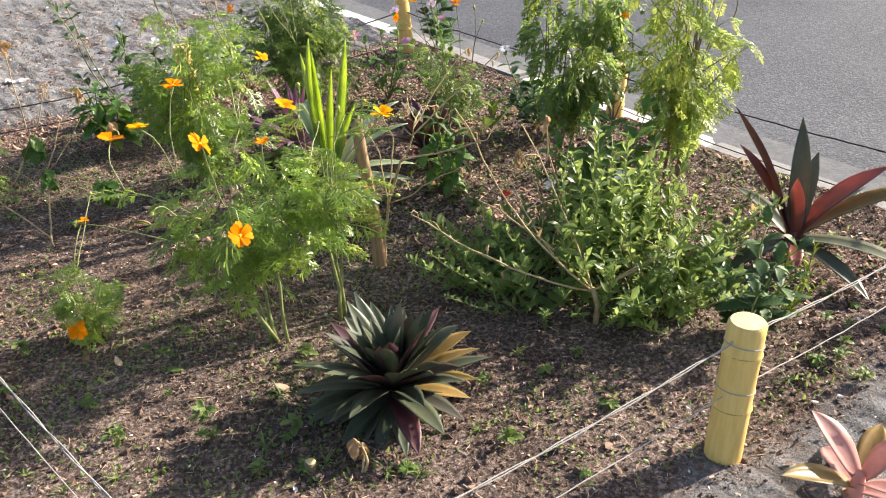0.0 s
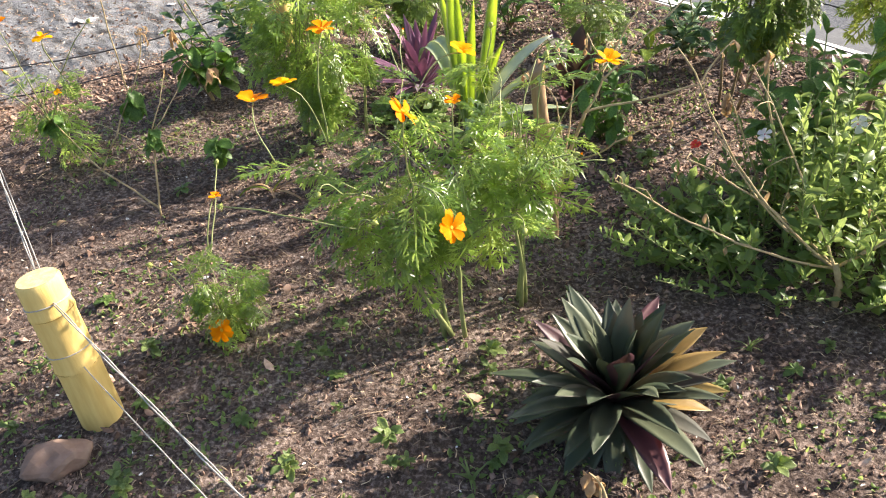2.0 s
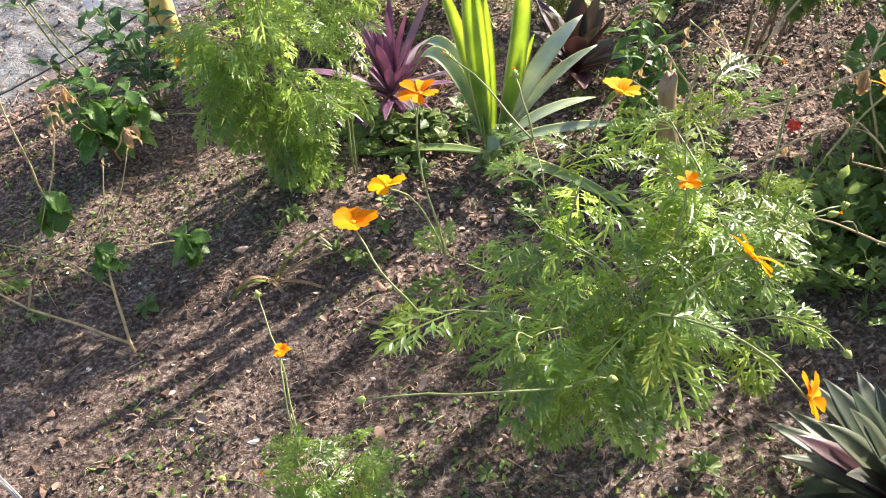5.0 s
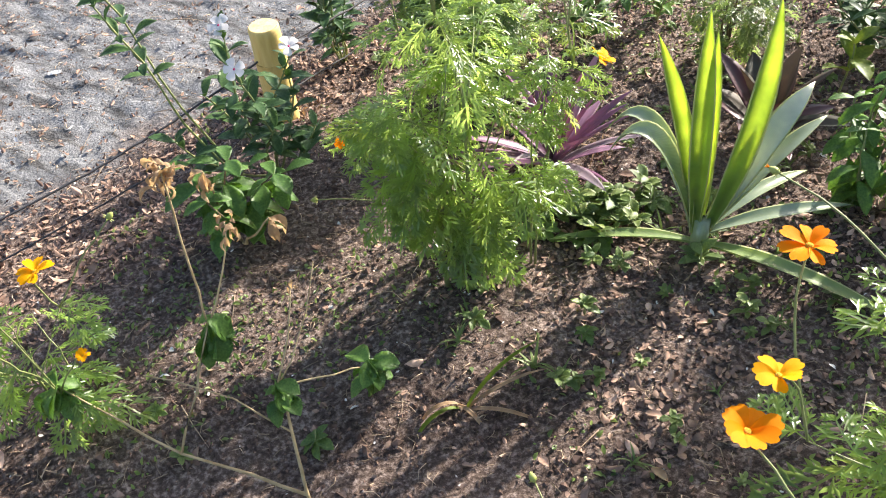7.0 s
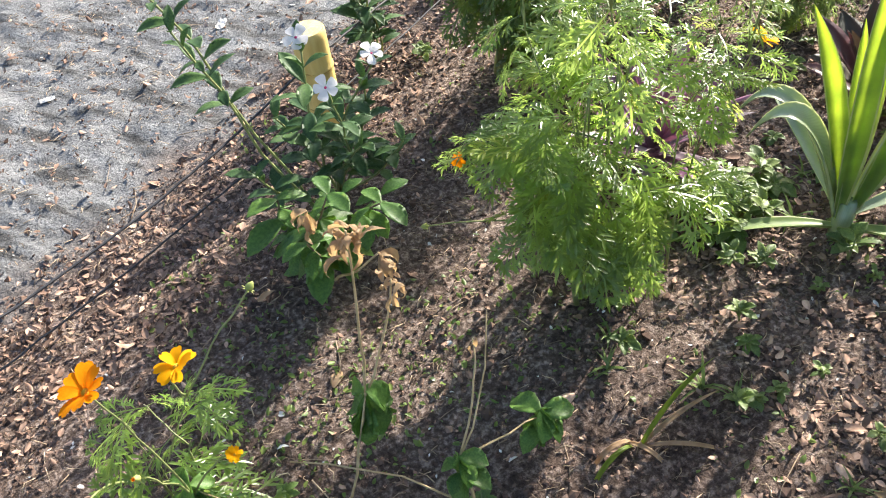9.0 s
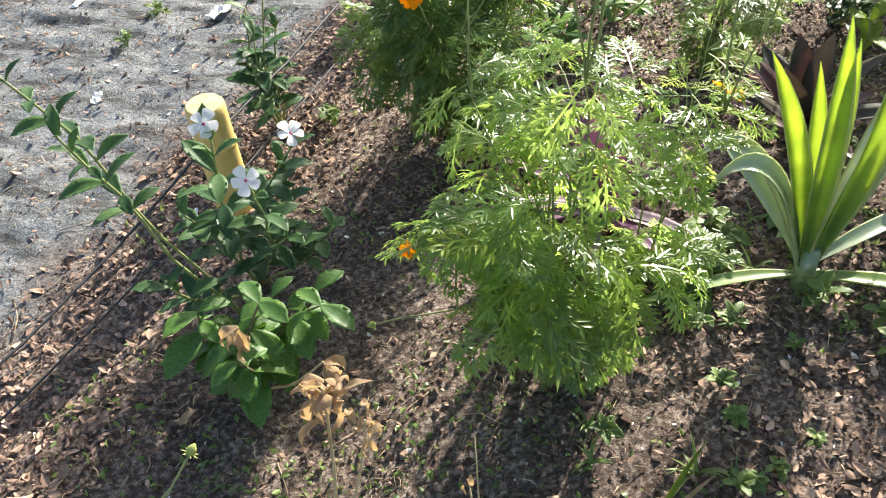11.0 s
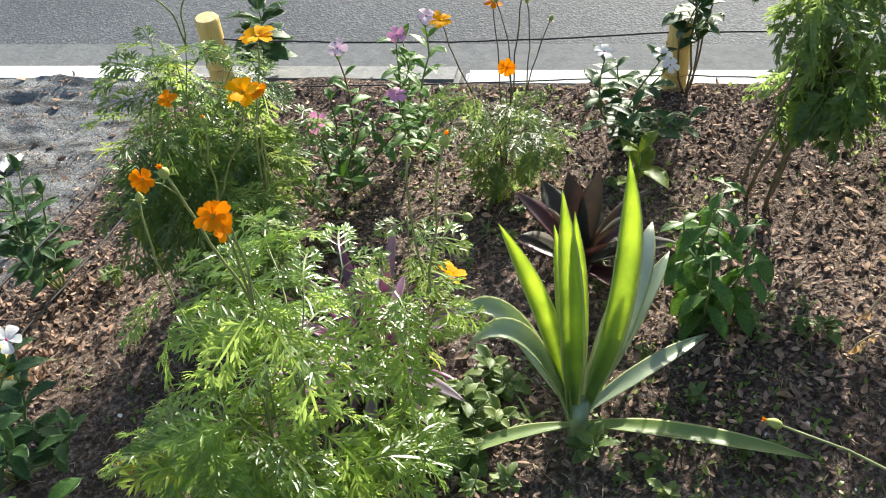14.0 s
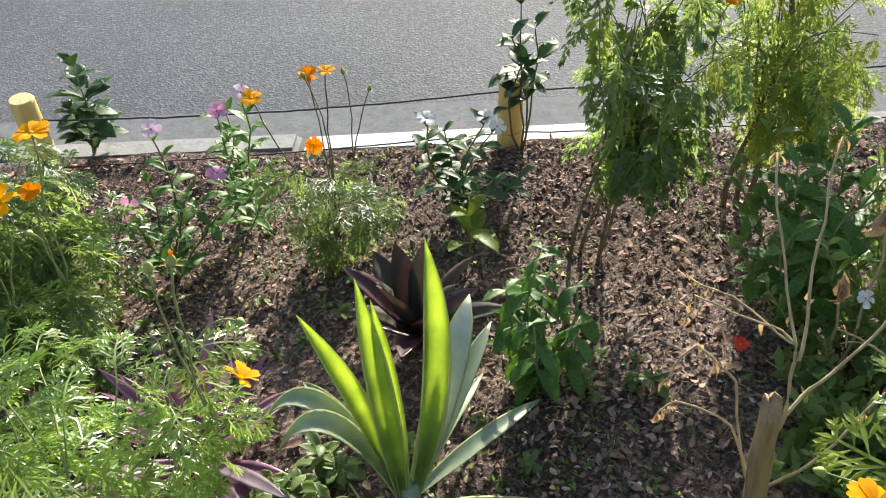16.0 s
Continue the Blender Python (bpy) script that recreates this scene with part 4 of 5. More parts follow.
def build_cosmos():
    cosmos("cosmos_plant", (-0.305, 1.79), (-0.37, 1.87, 0.375), (0.27, 0.22, 0.20), 21, 0.118,
           "feathery green cosmos plant with orange and golden flowers", 11,
           flowers=[((-0.685, 1.912, 0.528), "orange", 0.033, (0.1, 0.0, 1)), ((-0.629, 1.955, 0.543), "golden", 0.026, (0.1, 0.1, 1)),
                    ((-0.555, 2.047, 0.619), "orange", 0.031, (0.1, 0.0, 1)), ((-0.256, 1.504, 0.490), "orange", 0.028, (0.55, -0.45, 0.55)),
                    ((-0.323, 1.556, 0.672), "orange", 0.031, (0.65, 0.1, 0.6)), ((-0.269, 2.017, 0.571), "golden", 0.030, (0.2, 0.0, 1)),
                    ((0.009, 1.817, 0.627), "golden", 0.027, (0.3, 0.1, 0.9)), ((-0.268, 1.793, 0.572), "orange", 0.018, (0, -0.1, 1))],
           buds=[(-0.72, 1.72, 0.40), (-0.473, 2.231, 0.560), (-0.52, 1.70, 0.44), (-0.42, 1.66, 0.40), (-0.05, 1.80, 0.45), (0.02, 1.86, 0.40), (-0.14, 1.60, 0.42), (-0.40, 2.10, 0.58), (-0.20, 2.08, 0.50)],
           trunks=4, low=0.4, per=8, spread=0.03, taper=0.5)
    cosmos("cosmos_plant", (-0.16, 1.90), (-0.13, 1.94, 0.46), (0.13, 0.12, 0.20), 10, 0.120,
           "tall light green cosmos sprays standing by the stake", 19,
           buds=[(-0.10, 1.86, 0.62), (-0.06, 1.98, 0.60), (-0.20, 1.92, 0.66)], trunks=3, low=0.35, per=7, spread=0.03, yellow=0.25, droop=4)
    cosmos("cosmos_plant", (-0.81, 2.735), (-0.77, 2.76, 0.38), (0.20, 0.22, 0.26), 30, 0.122,
           "dense feathery cosmos plant with a double orange flower", 12,
           flowers=[((-0.843, 2.583, 0.828), "orange", 0.016, (-0.3, -0.5, 0.6)), ((-0.838, 2.59, 0.812), "orange", 0.014, (0.2, -0.7, 0.3)), ((-0.517, 2.713, 0.471), "golden", 0.028, (0.6, 0.0, 0.7)), ((-0.98, 2.85, 0.33), "orange", 0.014, (-0.7, -0.5, 0.3))],
           buds=[(-0.84, 2.852, 0.697), (-0.86, 2.62, 0.86), (-1.05, 2.86, 0.20)],
           trunks=4, low=0.3, per=9, droop=26, taper=0.55)
    cosmos("cosmos_plant", (-0.66, 2.72), (-0.61, 2.69, 0.52), (0.055, 0.055, 0.10), 4, 0.085,
           "light green cosmos sprays with tall bud stalks", 20,
           buds=[(-0.615, 2.624, 0.76), (-0.624, 2.543, 0.815), (-0.53, 2.65, 0.62)], trunks=2, low=0.5, per=6, spread=0.02, droop=6, trunk_r=0.003)
    cosmos("cosmos_plant", (-0.64, 3.50), (-0.54, 3.43, 0.33), (0.19, 0.19, 0.26), 38, 0.125,
           "dark green feathery cosmos plant with orange flowers", 13,
           flowers=[((-0.509, 3.187, 0.669), "golden", 0.029, (-0.1, -0.1, 1)), ((-0.633, 2.985, 0.70), "golden", 0.025, (-0.1, -0.1, 1)), ((-0.748, 3.21, 0.501), "orange", 0.023, (-0.6, -0.4, 0.7)),
                    ((-0.644, 3.297, 0.568), "orange", 0.017, (-0.3, -0.3, 0.9)), ((-0.617, 3.326, 0.735), "orange", 0.025, (0, 0, 1)), ((-0.56, 3.12, 0.62), "orange", 0.016, (-0.3, -0.6, 0.6))],
           buds=[(-0.55, 3.30, 0.74), (-0.66, 3.10, 0.62), (-0.60, 3.05, 0.60)], trunks=3, low=0.25, per=9, droop=24, mat=M_COSMOS_DARK)
    cosmos("cosmos_plant", (-0.815, 1.80), (-0.80, 1.80, 0.14), (0.10, 0.08, 0.13), 13, 0.070,
           "small low cosmos seedling with orange flowers near the fence", 14,
           flowers=[((-0.783, 1.695, 0.108), "orange", 0.026, (-0.1, -0.9, 0.4)), ((-0.836, 1.95, 0.28), "orange", 0.015, (0, -0.1, 1))],
           buds=[(-0.95, 1.80, 0.20), (-0.88, 1.78, 0.22), (-0.86, 2.06, 0.30)], trunks=2, low=0.2, per=8, trunk_r=0.003)
    cosmos("cosmos_plant", (-1.60, 2.645), (-1.54, 2.58, 0.23), (0.10, 0.09, 0.11), 6, 0.125,
           "small bright cosmos plant with orange flowers at the verge", 15,
           flowers=[((-1.560, 2.49, 0.495), "orange", 0.033, (-0.1, 0.0, 1)), ((-1.47, 2.53, 0.44), "golden", 0.028, (0, 0, 1)), ((-1.66, 2.42, 0.34), "orange", 0.018, (-0.5, -0.5, 0.6)), ((-1.45, 2.48, 0.30), "golden", 0.012, (0, -0.3, 1))],
           buds=[(-1.362, 2.596, 0.457), (-1.55, 2.44, 0.38)], trunks=2, low=0.2, per=5, trunk_r=0.004)
    cosmos("cosmos_plant", (0.09, 3.32), (0.06, 3.27, 0.22), (0.13, 0.14, 0.18), 20, 0.085,
           "half-dry cosmos plant with thin brown stems and orange flowers", 16,
           flowers=[((0.099, 3.33, 0.477), "orange", 0.023, (-0.2, -0.2, 0.9)), ((-0.019, 3.104, 0.598), "golden", 0.018, (0, -0.1, 0.9)), ((-0.10, 3.06, 0.50), "orange", 0.016, (-0.4, -0.6, 0.4)), ((-0.061, 3.304, 0.499), "golden", 0.022, (-0.2, -0.1, 0.9))],
           buds=[(0.0, 3.2, 0.55), (0.17, 3.3, 0.46), (0.2, 3.26, 0.42)], trunks=5, low=0.15, per=7, mat=M_BUSH, stem_mat=M_WOODSTEM, trunk_r=0.004, spread=0.03)
    cosmos("tall_bush", (0.45, 2.87), (0.50, 2.75, 0.54), (0.23, 0.17, 0.30), 27, 0.135,
           "tall drooping bush with divided leaves on bare slanting stems", 17,
           flowers=[((0.66, 2.68, 0.60), "orange", 0.014, (-0.4, -0.5, 0.6))], trunks=4, low=0.5, per=6, droop=48, spread=0.05, stem_mat=M_WOODSTEM, trunk_r=0.005, yellow=0.12, fronds=BROAD_FRONDS, mat=M_BUSH)
    cosmos("tall_bush", (0.87, 2.70), (0.84, 2.62, 0.53), (0.22, 0.22, 0.34), 46, 0.105,
           "tall yellowish bush with fine drooping leaves and a thick stem", 18,
           flowers=[((0.83, 2.52, 0.74), "golden", 0.030, (0, -0.3, 0.9)), ((0.93, 2.50, 0.73), "golden", 0.026, (0.3, -0.4, 0.8))], trunks=3, low=0.4, per=6, droop=42, spread=0.05, stem_mat=M_WOODSTEM, trunk_r=0.008, yellow=0.75)


def wine_rosette():
    """The few long leaves of the red and green rosette, each with its own lean."""
    base = Vector((1.125, 2.24, gz(1.125, 2.24)))
    plant = thing("rhoeo_plant", base, "tall rosette plant with long dark red and green leaves", "plant")
    core = Mass()
    core.tube([(0, 0, -0.01), (0, 0, 0.05), (0, 0, 0.09)], 0.024, 0.016, 9)
    part("stem", core.mesh("rosette_stem", M_RHOEO_WINE), plant, None, "wine-red stem")
    green, wine, olive = (M_RHOEO, M_RHOEO_RED, M_RHOEO_RED), (M_RHOEO_WINE, M_RHOEO_WINE, M_RHOEO_WINE), (M_RHOEO_OCHRE, M_RHOEO_RED, M_RHOEO_RED)
    # yaw, length, width, slope at the root, slope at the tip, twist, skins
    leaves = [(168, 0.46, 0.044, 72, 56, 60, green), (96, 0.37, 0.060, 86, 74, 0, green), (4, 0.34, 0.064, 62, 30, 20, wine), (-8, 0.40, 0.066, 50, 14, 15, olive),
              (-130, 0.22, 0.052, 82, 78, 0, wine), (176, 0.36, 0.058, 68, 52, -40, wine), (150, 0.30, 0.050, 66, 50, 30, wine), (190, 0.22, 0.050, 50, 5, 10, wine),
              (-62, 0.30, 0.056, 10, -20, 0, green), (-32, 0.36, 0.062, 22, -20, 0, green), (-150, 0.24, 0.060, 15, -22, 0, green), (215, 0.20, 0.05, 25, -25, 0, green),
              (60, 0.28, 0.056, 66, 40, 0, green), (30, 0.30, 0.058, 40, 5, 0, green), (120, 0.26, 0.054, 35, 0, 0, green), (-100, 0.16, 0.046, 30, -30, 0, wine)]
    for k, (yaw, ln, width, rise, fall, twist, skins) in enumerate(leaves):
        me = blade_mesh("rosette_leaf", skins, ln, width, rise, fall, 10, 0.35, 0.0026, 0.42, 1.5, 0.55, twist, 0.02)
        part("leaf", me, plant, aim((0, 0, 0.05 + 0.002 * (k % 5)), yaw))


def build_rosettes():
    rosette("rhoeo_plant", (0.025, 1.56), 84, 0.225, 0.048, "large dark green rosette plant with purple leaf undersides", 21,
            [(M_RHOEO, M_RHOEO_RED)], (80, -8), (2, 52), 0.002, odd=[((-1, 50, 0.6), (M_RHOEO_OCHRE, M_RHOEO_OCHRE)), ((300, 361, 0.3), (M_RHOEO_OCHRE, M_RHOEO_OCHRE)), ((60, 300, 0.16), (M_RHOEO_RED, M_RHOEO_RED)), ((150, 361, 0.12), (M_RHOEO_DARK, M_RHOEO_RED))])
    rosette("rhoeo_plant", (0.0, 2.96), 17, 0.20, 0.062, "dark purplish rosette plant growing behind the agave", 22, [(M_RHOEO_DARK, M_RHOEO_RED)], (78, 22), (0, 24), 0.002,
            odd=[((-1, 361, 0.3), (M_RHOEO_RED, M_RHOEO_RED))])
    rosette("spiderwort_plant", (-0.50, 3.01), 40, 0.245, 0.028, "purple and silver striped rosette plant beside the cosmos", 23, [(M_PURPLE, M_PURPLE)], (85, 0), (4, 40), 0.0016,
            odd=[((-1, 361, 0.3), (M_PURPLE_STRIPE, M_PURPLE))])
    wine_rosette()
    rosette("pink_leaf_plant", (1.0, 1.30), 7, 0.16, 0.062, "pink and tan leaved plant on the sandy verge", 25, [(M_PINKLEAF, M_PINKLEAF)], (60, 15), (10, 35), 0.002, odd=[((-1, 361, 0.35), (M_RHOEO_OCHRE, M_DRYLEAF))])


def build_leafy():
    leafy("vinca_plant", (-1.135, 3.27), [(-1.155, 3.11, 0.455), (-1.04, 3.115, 0.38), (-1.14, 3.01, 0.40), (-1.23, 3.14, 0.32), (-1.05, 3.17, 0.30), (-1.30, 3.02, 0.30), (-1.10, 3.06, 0.26), (-1.02, 3.06, 0.24)], None, 0.070, "vinca", M_VINCA, 0.40,
          "vinca plant with glossy dark leaves and white flowers by a post", 31, [((-1.158, 3.109, 0.485), (-0.2, -0.6, 0.8), "white"), ((-1.034, 3.115, 0.407), (0.1, -0.5, 0.9), "white"), ((-1.145, 3.002, 0.442), (0, -0.6, 0.75), "white")], start=0.46, gap=0.034)
    leafy("vinca_plant", (-0.89, 3.73), [(-0.865, 3.69, 0.34), (-0.905, 3.69, 0.27), (-0.84, 3.74, 0.24), (-0.89, 3.76, 0.30), (-0.92, 3.66, 0.20)], None, 0.076, "vinca", M_VINCA, 0.34, "thin upright vinca plant with dark leaves and no flowers", 32, start=0.3, gap=0.032)
    leafy("vinca_plant", (-1.17, 3.10), [(-1.385, 3.07, 0.70), (-1.345, 2.99, 0.62)], None, 0.058, "vinca", M_VINCA, 0.40, "leaning vinca shoot with a white flower over the sand", 33, [((-1.40, 3.085, 0.735), (-0.1, -0.6, 0.8), "white")], start=0.74, gap=0.032)
    leafy("vinca_plant", (-0.22, 3.56), [(-0.23, 3.52, 0.30), (-0.17, 3.56, 0.36), (-0.29, 3.46, 0.28), (-0.16, 3.50, 0.24), (-0.30, 3.40, 0.18), (-0.12, 3.44, 0.2)], None, 0.068, "pale_vinca", M_BROAD, 0.36, "vinca plant with pale flowers near the kerb", 34, [((-0.17, 3.556, 0.393), (-0.3, -0.5, 0.8), "pale"), ((-0.323, 3.42, 0.328), (-0.5, -0.6, 0.5), "pink")], start=0.3, stem_mat=M_WOODSTEM)
    leafy("vinca_plant", (0.03, 3.62), [(0.005, 3.585, 0.33), (-0.006, 3.44, 0.42), (0.02, 3.56, 0.28), (-0.09, 3.46, 0.28), (0.06, 3.64, 0.3), (-0.06, 3.38, 0.2), (0.04, 3.46, 0.22)], None, 0.066, "pale_vinca", M_BROAD, 0.36, "vinca plant with pink flowers near the kerb", 35, [((0.01, 3.588, 0.348), (-0.3, -0.5, 0.8), "pink"), ((-0.006, 3.434, 0.450), (-0.2, -0.5, 0.8), "pale"), ((-0.113, 3.425, 0.304), (-0.2, -0.3, 0.9), "pink")], start=0.3)
    leafy("vinca_plant", (0.42, 3.23), [(0.29, 3.18, 0.315), (0.42, 3.13, 0.28), (0.38, 3.22, 0.25), (0.33, 3.12, 0.2), (0.48, 3.16, 0.22), (0.36, 3.06, 0.16), (0.28, 3.10, 0.18), (0.45, 3.05, 0.15)], None, 0.078, "vinca", M_VINCA, 0.42, "low vinca plant with white flowers by a post", 36, [((0.286, 3.177, 0.342), (-0.2, -0.2, 1), "white"), ((0.422, 3.127, 0.302), (-0.1, -0.3, 1), "white"), ((0.50, 3.16, 0.23), (-0.2, -0.5, 0.8), "white")], start=0.3, gap=0.04)
    leafy("round_leaf_plant", (0.72, 3.27), [(0.69, 3.27, 0.36), (0.74, 3.28, 0.43), (0.70, 3.24, 0.30), (0.77, 3.26, 0.36)], None, 0.082, "round", M_VINCA, 0.55, "vinca plant with small round leaves grown up a post", 37, [((0.74, 3.28, 0.455), (-0.2, -0.3, 0.9), "pale")], start=0.5, gap=0.042, stem_mat=M_WOODSTEM)
    leafy("dark_leaf_plant", (-0.06, 4.26), [(-0.05, 4.20, 0.31), (-0.02, 4.24, 0.22), (-0.10, 4.20, 0.20)], None, 0.10, "lobed", M_VINCA, 0.5, "dark green leafy plant beside a yellow post", 38, start=0.2, gap=0.030)
    leafy("broad_leaf_sapling", (-1.26, 3.06), [(-1.20, 2.90, 0.31), (-1.12, 2.88, 0.27), (-1.26, 2.88, 0.24), (-1.17, 2.97, 0.24), (-1.28, 2.98, 0.27), (-1.10, 2.98, 0.20)], None, 0.088, "broad_point", M_BROAD, 0.56, "low sapling with broad glossy green leaves", 39, start=0.45, gap=0.034, hang=50, stem_mat=M_WOODSTEM)
    leafy("broad_leaf_plant", (0.09, 2.71), [(0.06, 2.68, 0.33), (0.12, 2.72, 0.30), (0.02, 2.66, 0.22), (0.15, 2.66, 0.22), (0.10, 2.62, 0.18), (0.04, 2.74, 0.24), (0.17, 2.74, 0.2)], None, 0.075, "balsam", M_BROAD, 0.42, "bushy green plant with pointed leaves beside the agave", 40, start=0.25, gap=0.04, hang=48)
    leafy("zinnia_plant", (0.58, 2.40), [(0.45, 2.40, 0.28), (0.55, 2.45, 0.36), (0.62, 2.54, 0.36), (0.70, 2.42, 0.38), (0.58, 2.34, 0.34), (0.50, 2.30, 0.24), (0.40, 2.36, 0.18), (0.66, 2.32, 0.34), (0.75, 2.50, 0.34), (0.48, 2.50, 0.20), (0.62, 2.60, 0.26), (0.46, 2.24, 0.16), (0.72, 2.26, 0.28)], None, 0.095, "zinnia", M_BROAD, 0.36, "dense leafy zinnia plant with long green leaves and few flowers", 43,
          [((0.62, 2.22, 0.27), (-0.3, -0.5, 0.8), "white")], start=0.22, gap=0.040, stem_mat=M_STEM)
    leafy("broad_leaf_plant", (0.93, 1.86), [(0.90, 1.78, 0.16), (0.98, 1.80, 0.20), (0.86, 1.86, 0.14), (1.02, 1.90, 0.22), (0.95, 1.95, 0.26), (0.84, 1.95, 0.18)], None, 0.085, "sage", M_VINCA, 0.46, "low plant with broad bluish green leaves beside the shrub", 44, start=0.2, gap=0.04)
    leafy("lime_shrublet", (1.03, 1.93), [(1.00, 1.90, 0.20), (1.05, 1.92, 0.17), (1.08, 1.95, 0.20), (1.02, 1.86, 0.12), (1.09, 1.88, 0.13)], None, 0.030, "lime", M_YELLOWLEAF, 0.30, "small shrublet with narrow yellow-green leaves", 45, start=0.2, gap=0.016, hang=-20)
    leafy("bright_shoot", (0.25, 3.05), [(0.24, 3.02, 0.17)], None, 0.10, "bright", M_YELLOWLEAF, 0.45, "single shoot with broad bright green leaves", 41, start=0.6, gap=0.05)


def leafy_shrub():
    """The low spreading shrub, with its dead flower stems."""
    rng = random.Random(51)
    base = Vector((0.53, 1.90, gz(0.53, 1.90)))
    shrub = thing("leafy_shrub", base, "low spreading shrub with small bright green leaves and withered stems", "shrub")
    small = []
    for k in range(5):
        v, f, _ = blade(1.0, rng.uniform(0.34, 0.46), rng.uniform(20, 40), rng.uniform(-20, 20), 3, 0.3, 0.0, 0.62, 1.3, 0.2)
        small.append((v, f))
    stems, leaves = Mass(), Mass()
    for k in range(200):
        a, r = rng.uniform(0, 6.283), math.sqrt(rng.random())
        foot = Vector((math.cos(a) * r * 0.34, math.sin(a) * r * 0.22 + 0.19, 0.0))
        tall = rng.uniform(0.18, 0.40) if foot.x > -0.10 else rng.uniform(0.10, 0.22)
        tip = foot + Vector((math.cos(a) * r * 0.14 + rng.uniform(-0.10, 0.10), math.sin(a) * r * 0.10 + rng.uniform(-0.10, 0.10), tall * (1.2 - 0.5 * r)))
        if k % 4 == 1:
            tip.z = rng.uniform(0.05, 0.11)
        line = arc(foot, tip, 0.0, 6, 0.015, rng)
        stems.tube(line, 0.0022, 0.0012, 5)
        ln = (tip - foot).length
        count = int(ln / 0.0105)
        big = (1.6, 1.0, 0.8, 1.15)[k % 4]
        for j in range(count):
            t = 0.12 + 0.88 * j / count
            i = min(5, int(t * 6))
            p = line[i].lerp(line[i + 1], t * 6 - i)
            v, f = rng.choice(small)
            leaves.add(v, f, aim(p, j * 137.5 + rng.uniform(-20, 20), rng.uniform(-30, 50) + 18 * t, rng.uniform(-45, 45), big * rng.uniform(0.022, 0.042) * (1.15 - 0.45 * t)))
    part("stem", stems.mesh("shrub_stem", M_STEM), shrub)
    part("foliage", leaves.mesh("shrub_foliage", M_SHRUB), shrub, None, "small bright green leaves")["kind"] = "stuff"
    dead = Mass()
    dead.tube([(0, 0, -0.01), (0.005, 0.01, 0.05), (-0.01, 0.02, 0.10)], 0.0085, 0.0075, 7)
    tips = [(0.178, 2.013, 0.554), (0.338, 2.097, 0.479), (0.043, 1.946, 0.30), (0.95, 2.12, 0.27), (0.22, 2.10, 0.26), (0.30, 2.24, 0.26), (0.78, 1.98, 0.24)]
    node = Vector((-0.01, 0.02, 0.09))
    for tip in tips:
        tip = Vector(tip) - base
        mid = node.lerp(tip, 0.5) + Vector((rng.uniform(-0.06, 0.06), rng.uniform(-0.06, 0.06), -0.16 * tip.z + rng.uniform(-0.02, 0.05)))
        line = []
        for q in range(15):
            u = q / 14
            line.append(node * (1 - u) ** 2 + mid * 2 * u * (1 - u) + tip * u * u + Vector((noise.noise(Vector((q * 0.45, tip.x * 9, 0))), noise.noise(Vector((q * 0.45, tip.x * 9, 7))), noise.noise(Vector((q * 0.45, tip.y * 9, 3))))) * 0.012 * u)
        side = Vector((rng.uniform(-0.03, 0.03), rng.uniform(-0.03, 0.03), 0))
        dead.tube(line + [tip + side * 0.5 + Vector((0, 0, 0.006)), tip + side + Vector((0, 0, -0.008)), tip + side * 1.2 + Vector((0, 0, -0.035))], 0.0033, 0.0014, 6)
        for j in (6, 9, 12):
            q = line[j] + Vector((rng.uniform(-0.06, 0.06), rng.uniform(-0.06, 0.06), rng.uniform(-0.01, 0.05)))
            dead.tube(arc(line[j], q, 0.01, 4, 0.006, rng), 0.0015, 0.0008, 5)
            if rng.random() < 0.6:
                v, f, _ = blade(rng.uniform(0.02, 0.04), 0.010, 10, rng.uniform(-130, -60), 5, rng.uniform(-0.9, 0.9), 0.0, 0.4, 1.0, 0.3, rng.uniform(-60, 60), 0.3)
                leaf = Mass()
                leaf.add(v, f)
                part("withered_leaf", leaf.mesh("withered_leaf", M_DRYLEAF), shrub, aim(q, rng.uniform(0, 360), -40))
    part("dead_stem", dead.mesh("shrub_dead_stem", M_DRY), shrub, None, "withered tan flower stems")
    flower(shrub, Vector((0.293, 2.391, 0.13)) - base, (-0.3, -0.5, 0.8), 0.016, "red", rng)
    flower(shrub, Vector((0.42, 2.24, 0.24)) - base, (-0.3, -0.5, 0.8), 0.018, "white", rng)


